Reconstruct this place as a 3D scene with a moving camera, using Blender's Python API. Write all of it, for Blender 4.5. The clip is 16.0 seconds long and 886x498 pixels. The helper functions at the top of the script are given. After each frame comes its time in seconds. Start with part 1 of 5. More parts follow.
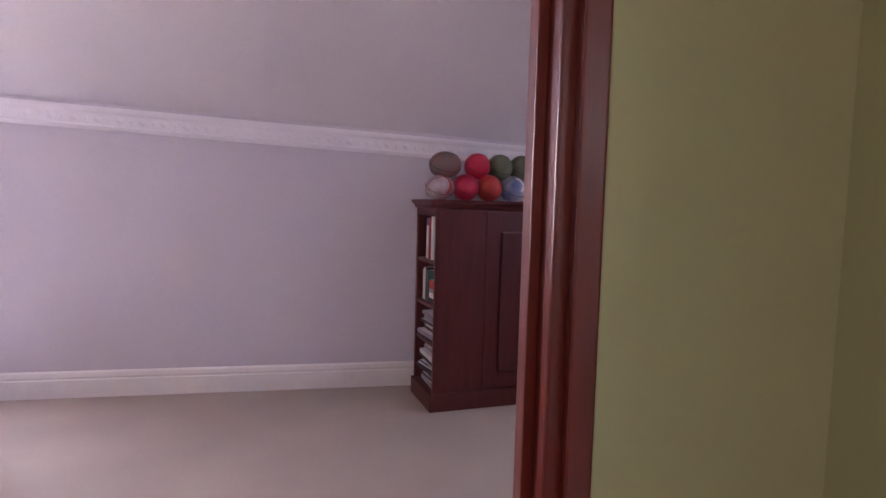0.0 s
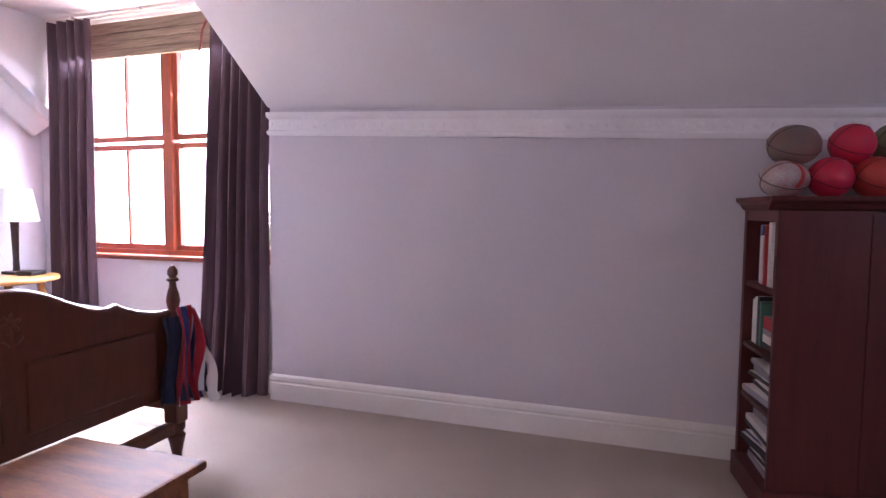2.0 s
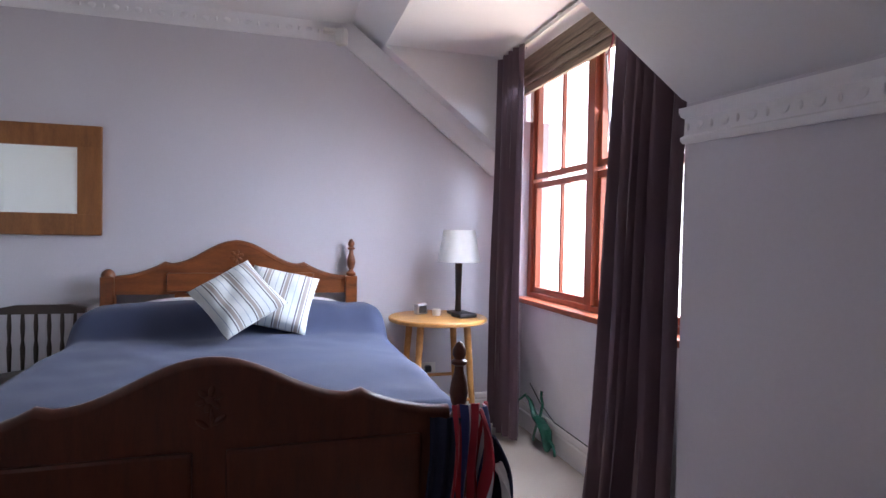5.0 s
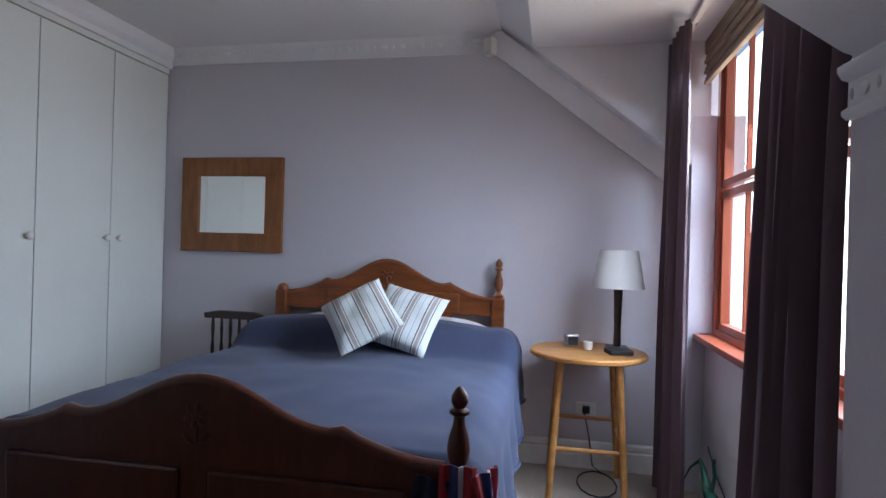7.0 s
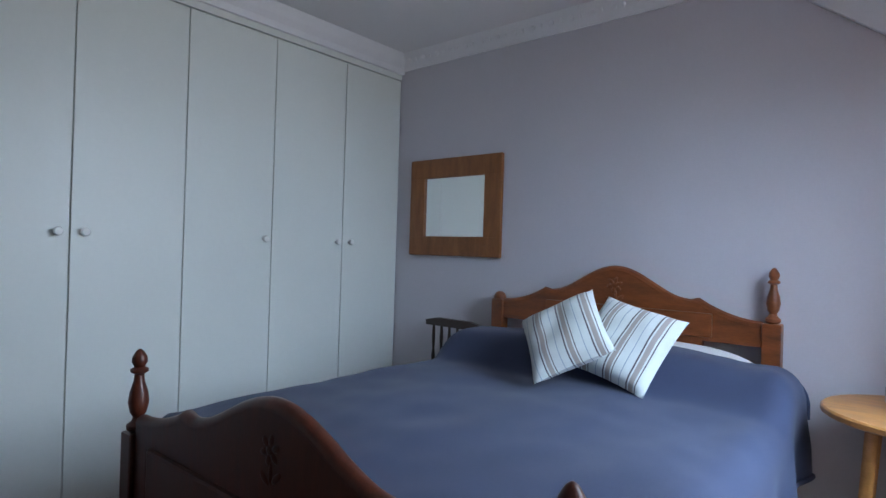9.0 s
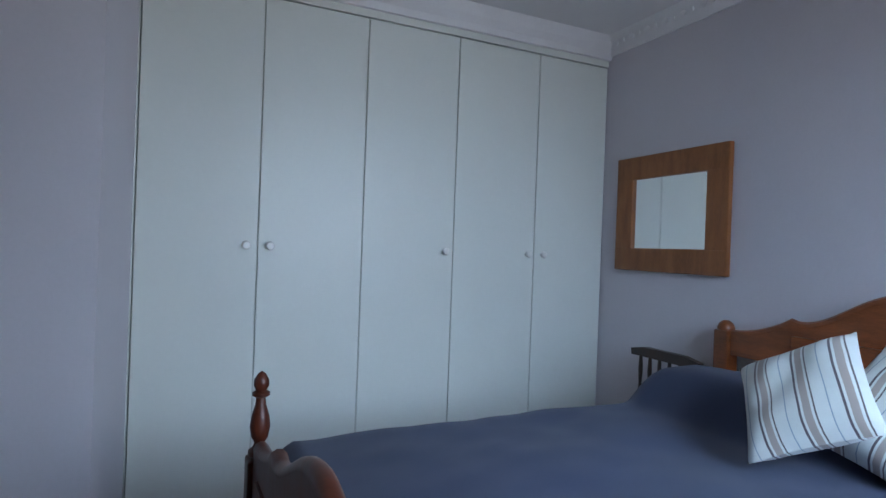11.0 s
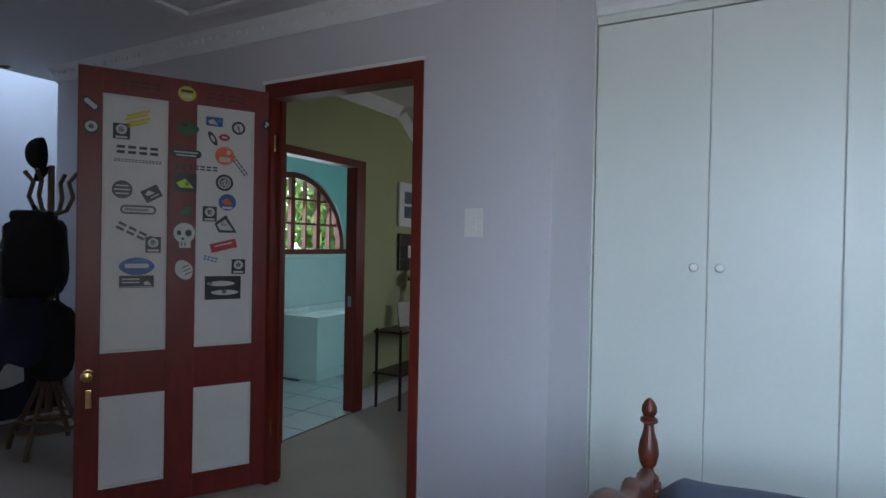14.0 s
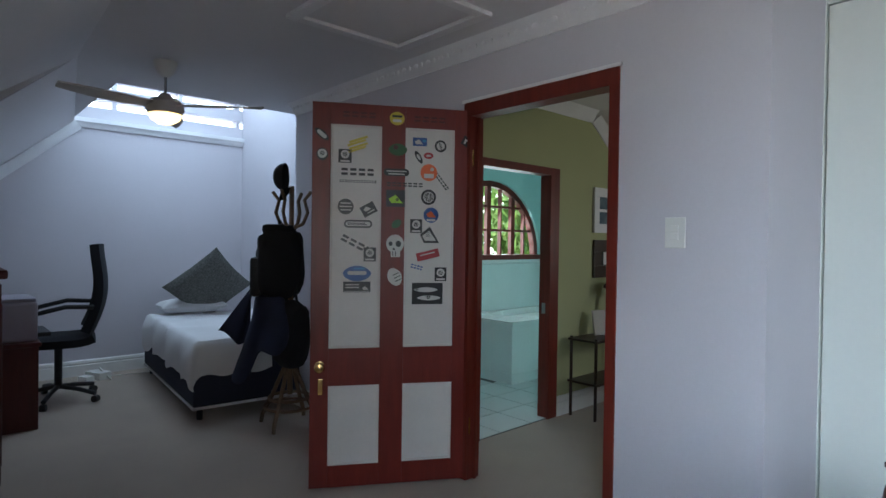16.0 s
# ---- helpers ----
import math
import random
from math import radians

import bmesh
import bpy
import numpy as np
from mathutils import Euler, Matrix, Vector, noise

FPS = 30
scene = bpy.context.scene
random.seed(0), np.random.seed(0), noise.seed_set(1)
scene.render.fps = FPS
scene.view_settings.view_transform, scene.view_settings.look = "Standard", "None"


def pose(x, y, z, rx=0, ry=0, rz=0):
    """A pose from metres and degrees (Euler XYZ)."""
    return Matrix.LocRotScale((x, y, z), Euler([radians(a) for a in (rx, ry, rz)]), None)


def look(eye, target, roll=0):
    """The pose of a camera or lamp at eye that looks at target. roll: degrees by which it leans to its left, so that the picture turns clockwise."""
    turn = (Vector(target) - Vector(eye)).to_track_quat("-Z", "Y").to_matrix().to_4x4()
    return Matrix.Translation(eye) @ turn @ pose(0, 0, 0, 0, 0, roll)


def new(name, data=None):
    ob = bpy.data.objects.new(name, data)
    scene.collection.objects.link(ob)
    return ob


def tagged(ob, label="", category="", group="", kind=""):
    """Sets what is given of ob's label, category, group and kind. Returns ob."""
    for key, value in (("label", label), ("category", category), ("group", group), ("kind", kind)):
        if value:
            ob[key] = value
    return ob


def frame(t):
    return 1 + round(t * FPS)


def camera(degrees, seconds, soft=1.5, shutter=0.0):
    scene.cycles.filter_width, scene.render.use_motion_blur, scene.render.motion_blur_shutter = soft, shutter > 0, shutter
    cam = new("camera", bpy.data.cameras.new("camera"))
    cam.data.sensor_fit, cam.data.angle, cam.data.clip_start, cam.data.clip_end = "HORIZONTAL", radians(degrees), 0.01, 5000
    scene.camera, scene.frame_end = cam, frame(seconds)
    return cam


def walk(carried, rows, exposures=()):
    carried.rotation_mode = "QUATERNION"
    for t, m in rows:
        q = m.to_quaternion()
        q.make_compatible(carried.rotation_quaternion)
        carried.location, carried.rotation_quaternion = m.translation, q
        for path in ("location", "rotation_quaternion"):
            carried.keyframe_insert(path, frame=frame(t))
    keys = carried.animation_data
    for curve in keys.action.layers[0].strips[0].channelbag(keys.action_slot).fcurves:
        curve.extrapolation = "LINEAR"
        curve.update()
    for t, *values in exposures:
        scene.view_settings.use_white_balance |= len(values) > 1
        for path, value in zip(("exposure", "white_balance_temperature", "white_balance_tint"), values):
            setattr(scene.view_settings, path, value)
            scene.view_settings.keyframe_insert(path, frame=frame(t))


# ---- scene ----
cam = camera(76.0, 16.0)
PATH = [
    (0, (0.171, 0.76, 1.138), (0.573, 2.713, 0.984), 1.5),
    (0.5, (0.184, 0.862, 1.144), (0.292, 2.853, 0.988), 1.1),
    (1, (0.227, 1.031, 1.165), (0.091, 3.019, 0.996), 0.9),
    (1.5, (0.274, 1.244, 1.123), (-0.115, 3.201, 0.989), 0.6),
    (2, (0.266, 1.474, 1.111), (-0.373, 3.365, 0.974), 0.4),
    (2.5, (0.189, 1.763, 1.117), (-0.715, 3.543, 1.001), 0.2),
    (3, (0.12, 2.009, 1.126), (-1.02, 3.649, 1.021), 0.3),
    (3.5, (0.081, 2.223, 1.134), (-1.423, 3.538, 1.042), 0.3),
    (6, (-0.039, 3.256, 1.201), (-2.033, 3.411, 1.188), 1.5),
    (6.5, (-0.096, 3.444, 1.199), (-2.092, 3.318, 1.2), 1.6),
    (7, (-0.23, 3.572, 1.197), (-2.193, 3.187, 1.201), 1.6),
    (7.5, (-0.381, 3.66, 1.192), (-2.281, 3.037, 1.196), 1.7),
    (8, (-0.536, 3.697, 1.195), (-2.344, 2.841, 1.196), 1.7),
    (8.5, (-0.701, 3.732, 1.184), (-2.373, 2.633, 1.185), 1.7),
    (11, (-1.333, 3.627, 1.233), (-2.174, 1.812, 1.229), 2.1),
    (11.5, (-1.424, 3.627, 1.244), (-1.948, 1.697, 1.231), 1.9),
    (12, (-1.479, 3.643, 1.243), (-1.6, 1.646, 1.229), 1.6),
    (12.5, (-1.57, 3.657, 1.23), (-1.356, 1.669, 1.218), 1.5),
    (13, (-1.66, 3.659, 1.249), (-1.184, 1.717, 1.23), 1.3),
    (13.5, (-1.738, 3.651, 1.263), (-1.006, 1.79, 1.244), 1.2),
    (14, (-1.783, 3.666, 1.294), (-0.836, 1.904, 1.274), 1.1),
    (14.5, (-1.811, 3.69, 1.311), (-0.679, 2.042, 1.293), 1.0),
    (15, (-1.817, 3.706, 1.321), (-0.544, 2.163, 1.301), 0.9),
    (15.5, (-1.809, 3.714, 1.328), (-0.43, 2.265, 1.308), 0.8),
    (16, (-1.81, 3.709, 1.331), (-0.333, 2.361, 1.308), 0.8),
]
EXPOSE = [
    (0.0, 1.95, 6700, 43), (1.0, 1.90, 6700, 45), (2.0, 1.70, 6600, 41), (2.7, 1.32, 6500, 35), (3.5, 0.90, 6450, 28), (6.0, 0.12, 6300, 21),
    (7.0, -0.25, 6150, 17), (8.0, -0.42, 5950, 15), (8.7, -0.28, 5800, 12), (11.0, -0.32, 5500, 10), (13.0, -0.24, 5500, 8), (14.5, 0.15, 5700, 7), (16.0, 0.38, 5850, 6),
]
walk(cam, [(t, look(eye, target, roll)) for t, eye, target, roll in PATH], EXPOSE)

# ---- world, sun, lights ----
SUN_DIR = Vector((0.12, -0.42, -0.9)).normalized()
world = bpy.data.worlds.new("world")
scene.world = world
world.use_nodes = True
wn = world.node_tree
wn.nodes.clear()
w_out = wn.nodes.new("ShaderNodeOutputWorld")
w_bg = wn.nodes.new("ShaderNodeBackground")
w_sky = wn.nodes.new("ShaderNodeTexSky")
w_sky.sky_type = "NISHITA"
w_sky.sun_disc = False
w_sky.sun_elevation = math.asin(-SUN_DIR.z)
w_sky.sun_rotation = math.atan2(-SUN_DIR.x, -SUN_DIR.y)
w_bg.inputs["Strength"].default_value = 0.15
wn.links.new(w_sky.outputs[0], w_bg.inputs[0])
wn.links.new(w_bg.outputs[0], w_out.inputs[0])

sun = bpy.data.lights.new("sun", "SUN")
sun.energy, sun.angle, sun.color = 5.0, radians(0.5), (1.0, 0.95, 0.88)
sun_ob = new("sun", sun)
sun_ob.matrix_world = look((0, 0, 8), Vector((0, 0, 8)) + SUN_DIR)


def area(name, eye, target, sx, sy, power, color, spread=180):
    d = bpy.data.lights.new(name, "AREA")
    d.shape, d.size, d.size_y, d.energy, d.color = "RECTANGLE", sx, sy, power, color
    d.spread = radians(spread)
    o = new(name, d)
    o.matrix_world = look(eye, target)
    return o


# sky light standing in the openings
area("window_sky_light", (-2.52, 4.60, 1.62), (-2.40, 2.9, -0.20), 1.4, 1.3, 84.0, (0.66, 0.83, 1.0), 120)
# light thrown up through the window by the sunlit ground
area("window_ground_light", (-2.52, 4.585, 1.45), (-0.9, 2.6, 2.75), 1.4, 1.1, 21.0, (1.0, 0.95, 0.80), 135)
# stands in for the skylight, hung below the well's closed roof
area("skylight_light", (3.67, 1.87, 3.2), (3.67, 1.9, 0.0), 1.6, 1.5, 22.0, (0.66, 0.84, 1.0))
area("bath_window_light", (2.50, -0.90, 1.6), (1.0, -0.8, 0.8), 1.3, 0.9, 13.0, (0.90, 1.0, 0.98))
# fill lamp added to brighten the landing; no known window there
area("landing_fill_light", (-1.20, -1.2, 1.35), (0.74, -0.6, 1.1), 0.8, 0.7, 5.0, (1.0, 0.97, 0.9))

# ---- materials ----


def mat(name, color, rough=0.6, metal=0.0, var=0.12, scale=6.0, fine=60.0, bump=0.15, spec=0.5, stretch=None, coat=0.0, second=None, jitter=0.0, sheen=0.0, trans=0.0):
    """Two scales of colour variation plus a fine relief."""
    m = bpy.data.materials.new(name)
    m.use_nodes = True
    nt = m.node_tree
    b = nt.nodes["Principled BSDF"]
    b.inputs["Roughness"].default_value = rough
    b.inputs["Metallic"].default_value = metal
    b.inputs["Specular IOR Level"].default_value = spec
    b.inputs["Coat Weight"].default_value = coat
    b.inputs["Sheen Weight"].default_value = sheen
    b.inputs["Transmission Weight"].default_value = trans
    tc = nt.nodes.new("ShaderNodeTexCoord")
    mp = nt.nodes.new("ShaderNodeMapping")
    nt.links.new(tc.outputs["Object"], mp.inputs[0])
    if stretch:
        mp.inputs["Scale"].default_value = stretch
    n1 = nt.nodes.new("ShaderNodeTexNoise")
    n1.inputs["Scale"].default_value = scale
    n1.inputs["Detail"].default_value = 6
    n2 = nt.nodes.new("ShaderNodeTexNoise")
    n2.inputs["Scale"].default_value = fine
    n2.inputs["Detail"].default_value = 4
    nt.links.new(mp.outputs[0], n1.inputs["Vector"])
    nt.links.new(mp.outputs[0], n2.inputs["Vector"])
    add = nt.nodes.new("ShaderNodeMath")
    add.operation = "MULTIPLY_ADD"
    nt.links.new(n2.outputs[0], add.inputs[0])
    add.inputs[1].default_value = 0.4
    nt.links.new(n1.outputs[0], add.inputs[2])
    ramp = nt.nodes.new("ShaderNodeValToRGB")
    ramp.color_ramp.elements[0].position, ramp.color_ramp.elements[1].position = 0.45, 0.95
    c2 = second or tuple(min(1, c * (1 + var)) for c in color)
    ramp.color_ramp.elements[0].color = (*[c * (1 - var) for c in color], 1)
    ramp.color_ramp.elements[1].color = (*c2, 1)
    nt.links.new(add.outputs[0], ramp.inputs[0])
    src = ramp.outputs[0]
    if jitter:
        oi = nt.nodes.new("ShaderNodeObjectInfo")
        hs = nt.nodes.new("ShaderNodeHueSaturation")
        mr = nt.nodes.new("ShaderNodeMapRange")
        mr.inputs[3].default_value, mr.inputs[4].default_value = 1 - jitter, 1 + jitter
        nt.links.new(oi.outputs["Random"], mr.inputs[0])
        nt.links.new(mr.outputs[0], hs.inputs["Value"])
        nt.links.new(src, hs.inputs["Color"])
        src = hs.outputs[0]
    nt.links.new(src, b.inputs["Base Color"])
    rr = nt.nodes.new("ShaderNodeMapRange")
    rr.inputs[3].default_value, rr.inputs[4].default_value = max(0.02, rough - 0.08), min(1, rough + 0.08)
    nt.links.new(n1.outputs[0], rr.inputs[0])
    nt.links.new(rr.outputs[0], b.inputs["Roughness"])
    if bump:
        bp = nt.nodes.new("ShaderNodeBump")
        bp.inputs["Strength"].default_value = bump
        bp.inputs["Distance"].default_value = 0.004
        nt.links.new(add.outputs[0], bp.inputs["Height"])
        nt.links.new(bp.outputs[0], b.inputs["Normal"])
    return m


def glow(name, color, strength):
    m = bpy.data.materials.new(name)
    m.use_nodes = True
    b = m.node_tree.nodes["Principled BSDF"]
    b.inputs["Base Color"].default_value = (*color, 1)
    b.inputs["Emission Color"].default_value = (*color, 1)
    b.inputs["Emission Strength"].default_value = strength
    return m


def striped(name, base, bands, pitch, axis=0, rough=0.85):
    """Woven cloth with printed stripes along one axis."""
    m = mat(name, base, rough, var=0.06, scale=14, fine=220, bump=0.3, sheen=0.2)
    nt = m.node_tree
    b = nt.nodes["Principled BSDF"]
    tc = nt.nodes.new("ShaderNodeTexCoord")
    sp = nt.nodes.new("ShaderNodeSeparateXYZ")
    nt.links.new(tc.outputs["Object"], sp.inputs[0])
    mod = nt.nodes.new("ShaderNodeMath")
    mod.operation = "WRAP"
    mod.inputs[1].default_value, mod.inputs[2].default_value = pitch, 0.0
    nt.links.new(sp.outputs[axis], mod.inputs[0])
    last = b.inputs["Base Color"].links[0].from_socket
    for lo, hi, col in bands:
        c = nt.nodes.new("ShaderNodeMath")
        c.operation = "COMPARE"
        c.inputs[1].default_value, c.inputs[2].default_value = (lo + hi) / 2, (hi - lo) / 2
        nt.links.new(mod.outputs[0], c.inputs[0])
        mx = nt.nodes.new("ShaderNodeMix")
        mx.data_type = "RGBA"
        nt.links.new(c.outputs[0], mx.inputs[0])
        nt.links.new(last, mx.inputs[6])
        mx.inputs[7].default_value = (*col, 1)
        last = mx.outputs[2]
    nt.links.new(last, b.inputs["Base Color"])
    return m


WALL = mat("lilac_wall_paint", (0.60, 0.565, 0.60), 0.75, var=0.04, scale=1.2, fine=90, bump=0.12)
CEIL = mat("white_ceiling_paint", (0.74, 0.72, 0.73), 0.85, var=0.03, scale=1.5, fine=80, bump=0.08)
MOULD = mat("white_moulding_paint", (0.80, 0.78, 0.79), 0.55, var=0.04, scale=5, fine=70, bump=0.08)
BASEB = mat("cream_baseboard_paint", (0.78, 0.76, 0.72), 0.45, var=0.05, scale=4, fine=60, bump=0.06)
CARPET = mat("beige_carpet", (0.345, 0.272, 0.212), 0.95, var=0.10, scale=2.2, fine=420, bump=0.6, sheen=0.3)
HALLW = mat("olive_yellow_paint", (0.42, 0.42, 0.225), 0.75, var=0.05, scale=1.5, fine=80, bump=0.12)
AQUA = mat("aqua_wall_paint", (0.42, 0.66, 0.64), 0.7, var=0.04, scale=1.5, fine=80, bump=0.1)
TILEW = mat("white_glazed_tile", (0.70, 0.78, 0.78), 0.2, var=0.03, scale=4, fine=30, bump=0.03, jitter=0.03)
TILEF = mat("grey_floor_tile", (0.55, 0.60, 0.60), 0.3, var=0.06, scale=6, fine=40, bump=0.05, jitter=0.04)
GROUT = mat("dark_grout", (0.12, 0.12, 0.12), 0.9, var=0.1, scale=20, fine=90)
TUBM = mat("white_acrylic", (0.72, 0.76, 0.75), 0.25, var=0.03, scale=3, fine=30, bump=0.03)
WARD = mat("cream_wardrobe_lacquer", (0.70, 0.71, 0.66), 0.42, var=0.03, scale=1.4, fine=50, bump=0.04)
KNOBW = mat("white_porcelain", (0.78, 0.76, 0.72), 0.2, var=0.03, bump=0.0)
GROOVE = mat("shadow_gap_paint", (0.50, 0.50, 0.45), 0.7, var=0.05)
DOORRED = mat("red_oxide_door_paint", (0.165, 0.018, 0.012), 0.38, var=0.18, scale=5, fine=60, bump=0.1, stretch=(6, 6, 0.8))
DOORWHITE = mat("white_door_panel_paint", (0.68, 0.65, 0.62), 0.45, var=0.05, scale=4, fine=60, bump=0.08)
JAMB = mat("dark_red_frame_varnish", (0.145, 0.020, 0.012), 0.33, var=0.25, scale=4, fine=50, bump=0.12, stretch=(8, 8, 0.6))
CABRED = mat("mahogany_cabinet_wood", (0.085, 0.014, 0.012), 0.42, var=0.3, scale=5, fine=45, bump=0.12, stretch=(6, 6, 0.7))
BEDWOOD = mat("reddish_pine_bed_wood", (0.150, 0.040, 0.012), 0.33, var=0.35, scale=4, fine=40, bump=0.12, stretch=(1, 1.2, 7), second=(0.26, 0.075, 0.02))
# for the bed's foot end, a darker tone than the head end
POSTWOOD = mat("darker_bed_foot_wood", (0.085, 0.019, 0.008), 0.40, var=0.3, scale=7, fine=50, bump=0.1, stretch=(5, 5, 1))
CHESTWOOD = mat("brown_chest_wood", (0.13, 0.036, 0.011), 0.60, var=0.35, scale=4, fine=40, bump=0.1, stretch=(1, 6, 6), second=(0.30, 0.10, 0.03))
PINE = mat("honey_pine", (0.45, 0.19, 0.045), 0.38, var=0.25, scale=4, fine=40, bump=0.1, stretch=(7, 1, 5), second=(0.60, 0.29, 0.085))
MIRRORWOOD = mat("orange_pine_frame", (0.25, 0.085, 0.022), 0.42, var=0.3, scale=4, fine=40, bump=0.1, stretch=(6, 6, 1.2), second=(0.33, 0.125, 0.036))
WINWOOD = mat("varnished_window_wood", (0.26, 0.060, 0.025), 0.35, var=0.25, scale=4, fine=45, bump=0.1, stretch=(6, 6, 1))
DARKWOOD = mat("dark_chair_wood", (0.035, 0.018, 0.012), 0.35, var=0.3, scale=8, fine=50)
RATTAN = mat("tan_bentwood", (0.15, 0.088, 0.045), 0.45, var=0.3, scale=9, fine=60)
DUVET = mat("slate_blue_cotton", (0.031, 0.040, 0.084), 0.85, var=0.12, scale=3, fine=260, bump=0.4, sheen=0.08)
SHEET = mat("white_cotton_sheet", (0.72, 0.70, 0.70), 0.9, var=0.05, scale=4, fine=220, bump=0.3)
BEDBASE = mat("navy_bed_base_cloth", (0.018, 0.022, 0.045), 0.9, var=0.15, scale=4, fine=200)
CURTAIN = mat("plum_satin_curtain", (0.085, 0.041, 0.054), 0.60, var=0.15, scale=3, fine=180, bump=0.2, sheen=0.18)
CURTRED = mat("crimson_curtain_lining", (0.20, 0.02, 0.035), 0.6, var=0.15, scale=4, fine=150, bump=0.15)
BLIND = mat("straw_roman_blind", (0.29, 0.22, 0.155), 0.85, var=0.35, scale=6, fine=90, bump=0.4, stretch=(1, 1, 14))
SHADE = mat("cream_lampshade", (0.90, 0.88, 0.84), 0.85, var=0.03, scale=6, fine=200, bump=0.15)
BRASS = mat("brass", (0.62, 0.42, 0.16), 0.25, metal=1.0, var=0.12, scale=12, fine=60, bump=0.03)
STEEL = mat("dull_steel", (0.42, 0.42, 0.43), 0.35, metal=1.0, var=0.1, bump=0.03)
BLACK = mat("black_plastic", (0.012, 0.012, 0.014), 0.5, var=0.2, scale=9, fine=80, bump=0.1)
CLOTHBLK = mat("black_fabric", (0.012, 0.013, 0.018), 0.9, var=0.3, scale=6, fine=150, bump=0.4)
NAVY = mat("navy_fabric", (0.015, 0.020, 0.050), 0.9, var=0.25, scale=5, fine=150, bump=0.3)
PACKRED = mat("dark_red_nylon", (0.12, 0.012, 0.014), 0.7, var=0.2, scale=6, fine=120, bump=0.2)
WHITEP = mat("white_plastic", (0.72, 0.70, 0.66), 0.4, var=0.03, scale=5, fine=60, bump=0.03)
FANM = mat("pale_wood_fan", (0.56, 0.50, 0.44), 0.45, var=0.1, scale=5, fine=50, bump=0.05)
GREYP = mat("grey_lilac_plastic", (0.36, 0.33, 0.38), 0.5, var=0.06, scale=5, fine=60, bump=0.05)
LIZARD = mat("green_glazed_ornament", (0.02, 0.12, 0.08), 0.25, var=0.4, scale=14, fine=60, bump=0.2)
SCARFR = striped("striped_scarf", (0.34, 0.012, 0.025), [(0.0, 0.012, (0.55, 0.55, 0.62)), (0.055, 0.075, (0.02, 0.03, 0.14))], 0.075, 1)
PILLOWS = striped("striped_pillow_cotton", (0.58, 0.60, 0.58), [(0.000, 0.006, (0.10, 0.08, 0.09)), (0.012, 0.030, (0.33, 0.28, 0.25)), (0.036, 0.040, (0.12, 0.10, 0.10)), (0.070, 0.073, (0.25, 0.32, 0.38))], 0.10, 0)
CUSHION = mat("grey_woven_cushion", (0.12, 0.12, 0.11), 0.9, var=0.5, scale=60, fine=160, bump=0.6)
GLASSW = bpy.data.materials.new("window_glass")
GLASSW.use_nodes = True
g_nt = GLASSW.node_tree
g_nt.nodes.clear()
g_out = g_nt.nodes.new("ShaderNodeOutputMaterial")
g_mix = g_nt.nodes.new("ShaderNodeMixShader")
g_tr = g_nt.nodes.new("ShaderNodeBsdfTransparent")
g_gl = g_nt.nodes.new("ShaderNodeBsdfGlossy")
g_gl.inputs["Roughness"].default_value = 0.02
g_mix.inputs[0].default_value = 0.04
g_nt.links.new(g_tr.outputs[0], g_mix.inputs[1])
g_nt.links.new(g_gl.outputs[0], g_mix.inputs[2])
g_nt.links.new(g_mix.outputs[0], g_out.inputs[0])
MIRRORG = mat("silvered_mirror", (0.86, 0.88, 0.88), 0.03, metal=1.0, var=0.01, bump=0.0)
FANGLOW = glow("lit_fan_globe", (1.0, 0.70, 0.30), 2.2)
GARDEN = mat("garden_leaves", (0.09, 0.24, 0.035), 0.7, var=0.4, second=(0.34, 0.50, 0.10), scale=5, fine=40, bump=0.3, jitter=0.3)

# ---- mesh helpers ----


def bm_box(bm, x0, x1, y0, y1, z0, z1, bevel=0.0, m=None):
    r = bmesh.ops.create_cube(bm, size=1.0)
    vs = r["verts"]
    bmesh.ops.scale(bm, vec=(x1 - x0, y1 - y0, z1 - z0), verts=vs)
    bmesh.ops.translate(bm, vec=((x0 + x1) / 2, (y0 + y1) / 2, (z0 + z1) / 2), verts=vs)
    if bevel:
        es = list({e for v in vs for e in v.link_edges})
        r2 = bmesh.ops.bevel(bm, geom=es, offset=bevel, segments=2, profile=0.6, affect="EDGES")
        vs = list({v for f in r2["faces"] for v in f.verts} | {v for v in vs if v.is_valid})
    if m is not None:
        bmesh.ops.transform(bm, matrix=m, verts=vs)
    return vs


def boxm(x0, x1, y0, y1, z0, z1, bevel=0.0, m=None):
    bm = bmesh.new()
    bm_box(bm, x0, x1, y0, y1, z0, z1, bevel, m)
    return bm


def cyl(p, q, r0, r1=None, seg=12, bm=None):
    bm = bm or bmesh.new()
    p, q = Vector(p), Vector(q)
    d = q - p
    m = Matrix.Translation((p + q) / 2) @ d.to_track_quat("Z", "Y").to_matrix().to_4x4()
    bmesh.ops.create_cone(bm, cap_ends=True, segments=seg, radius1=r0, radius2=r0 if r1 is None else r1, depth=d.length, matrix=m)
    return bm


def lathe(profile, seg=20, bm=None, at=(0, 0, 0)):
    """A turned shape from (radius, height) pairs about the z axis."""
    bm = bm or bmesh.new()
    rings = []
    for r, z in profile:
        rings.append([bm.verts.new((at[0] + max(r, 1e-4) * math.cos(2 * math.pi * k / seg), at[1] + max(r, 1e-4) * math.sin(2 * math.pi * k / seg), at[2] + z)) for k in range(seg)])
    for a, b in zip(rings, rings[1:]):
        for k in range(seg):
            bm.faces.new((a[k], a[(k + 1) % seg], b[(k + 1) % seg], b[k]))
    bm.faces.new(rings[0][::-1])
    bm.faces.new(rings[-1])
    return bm


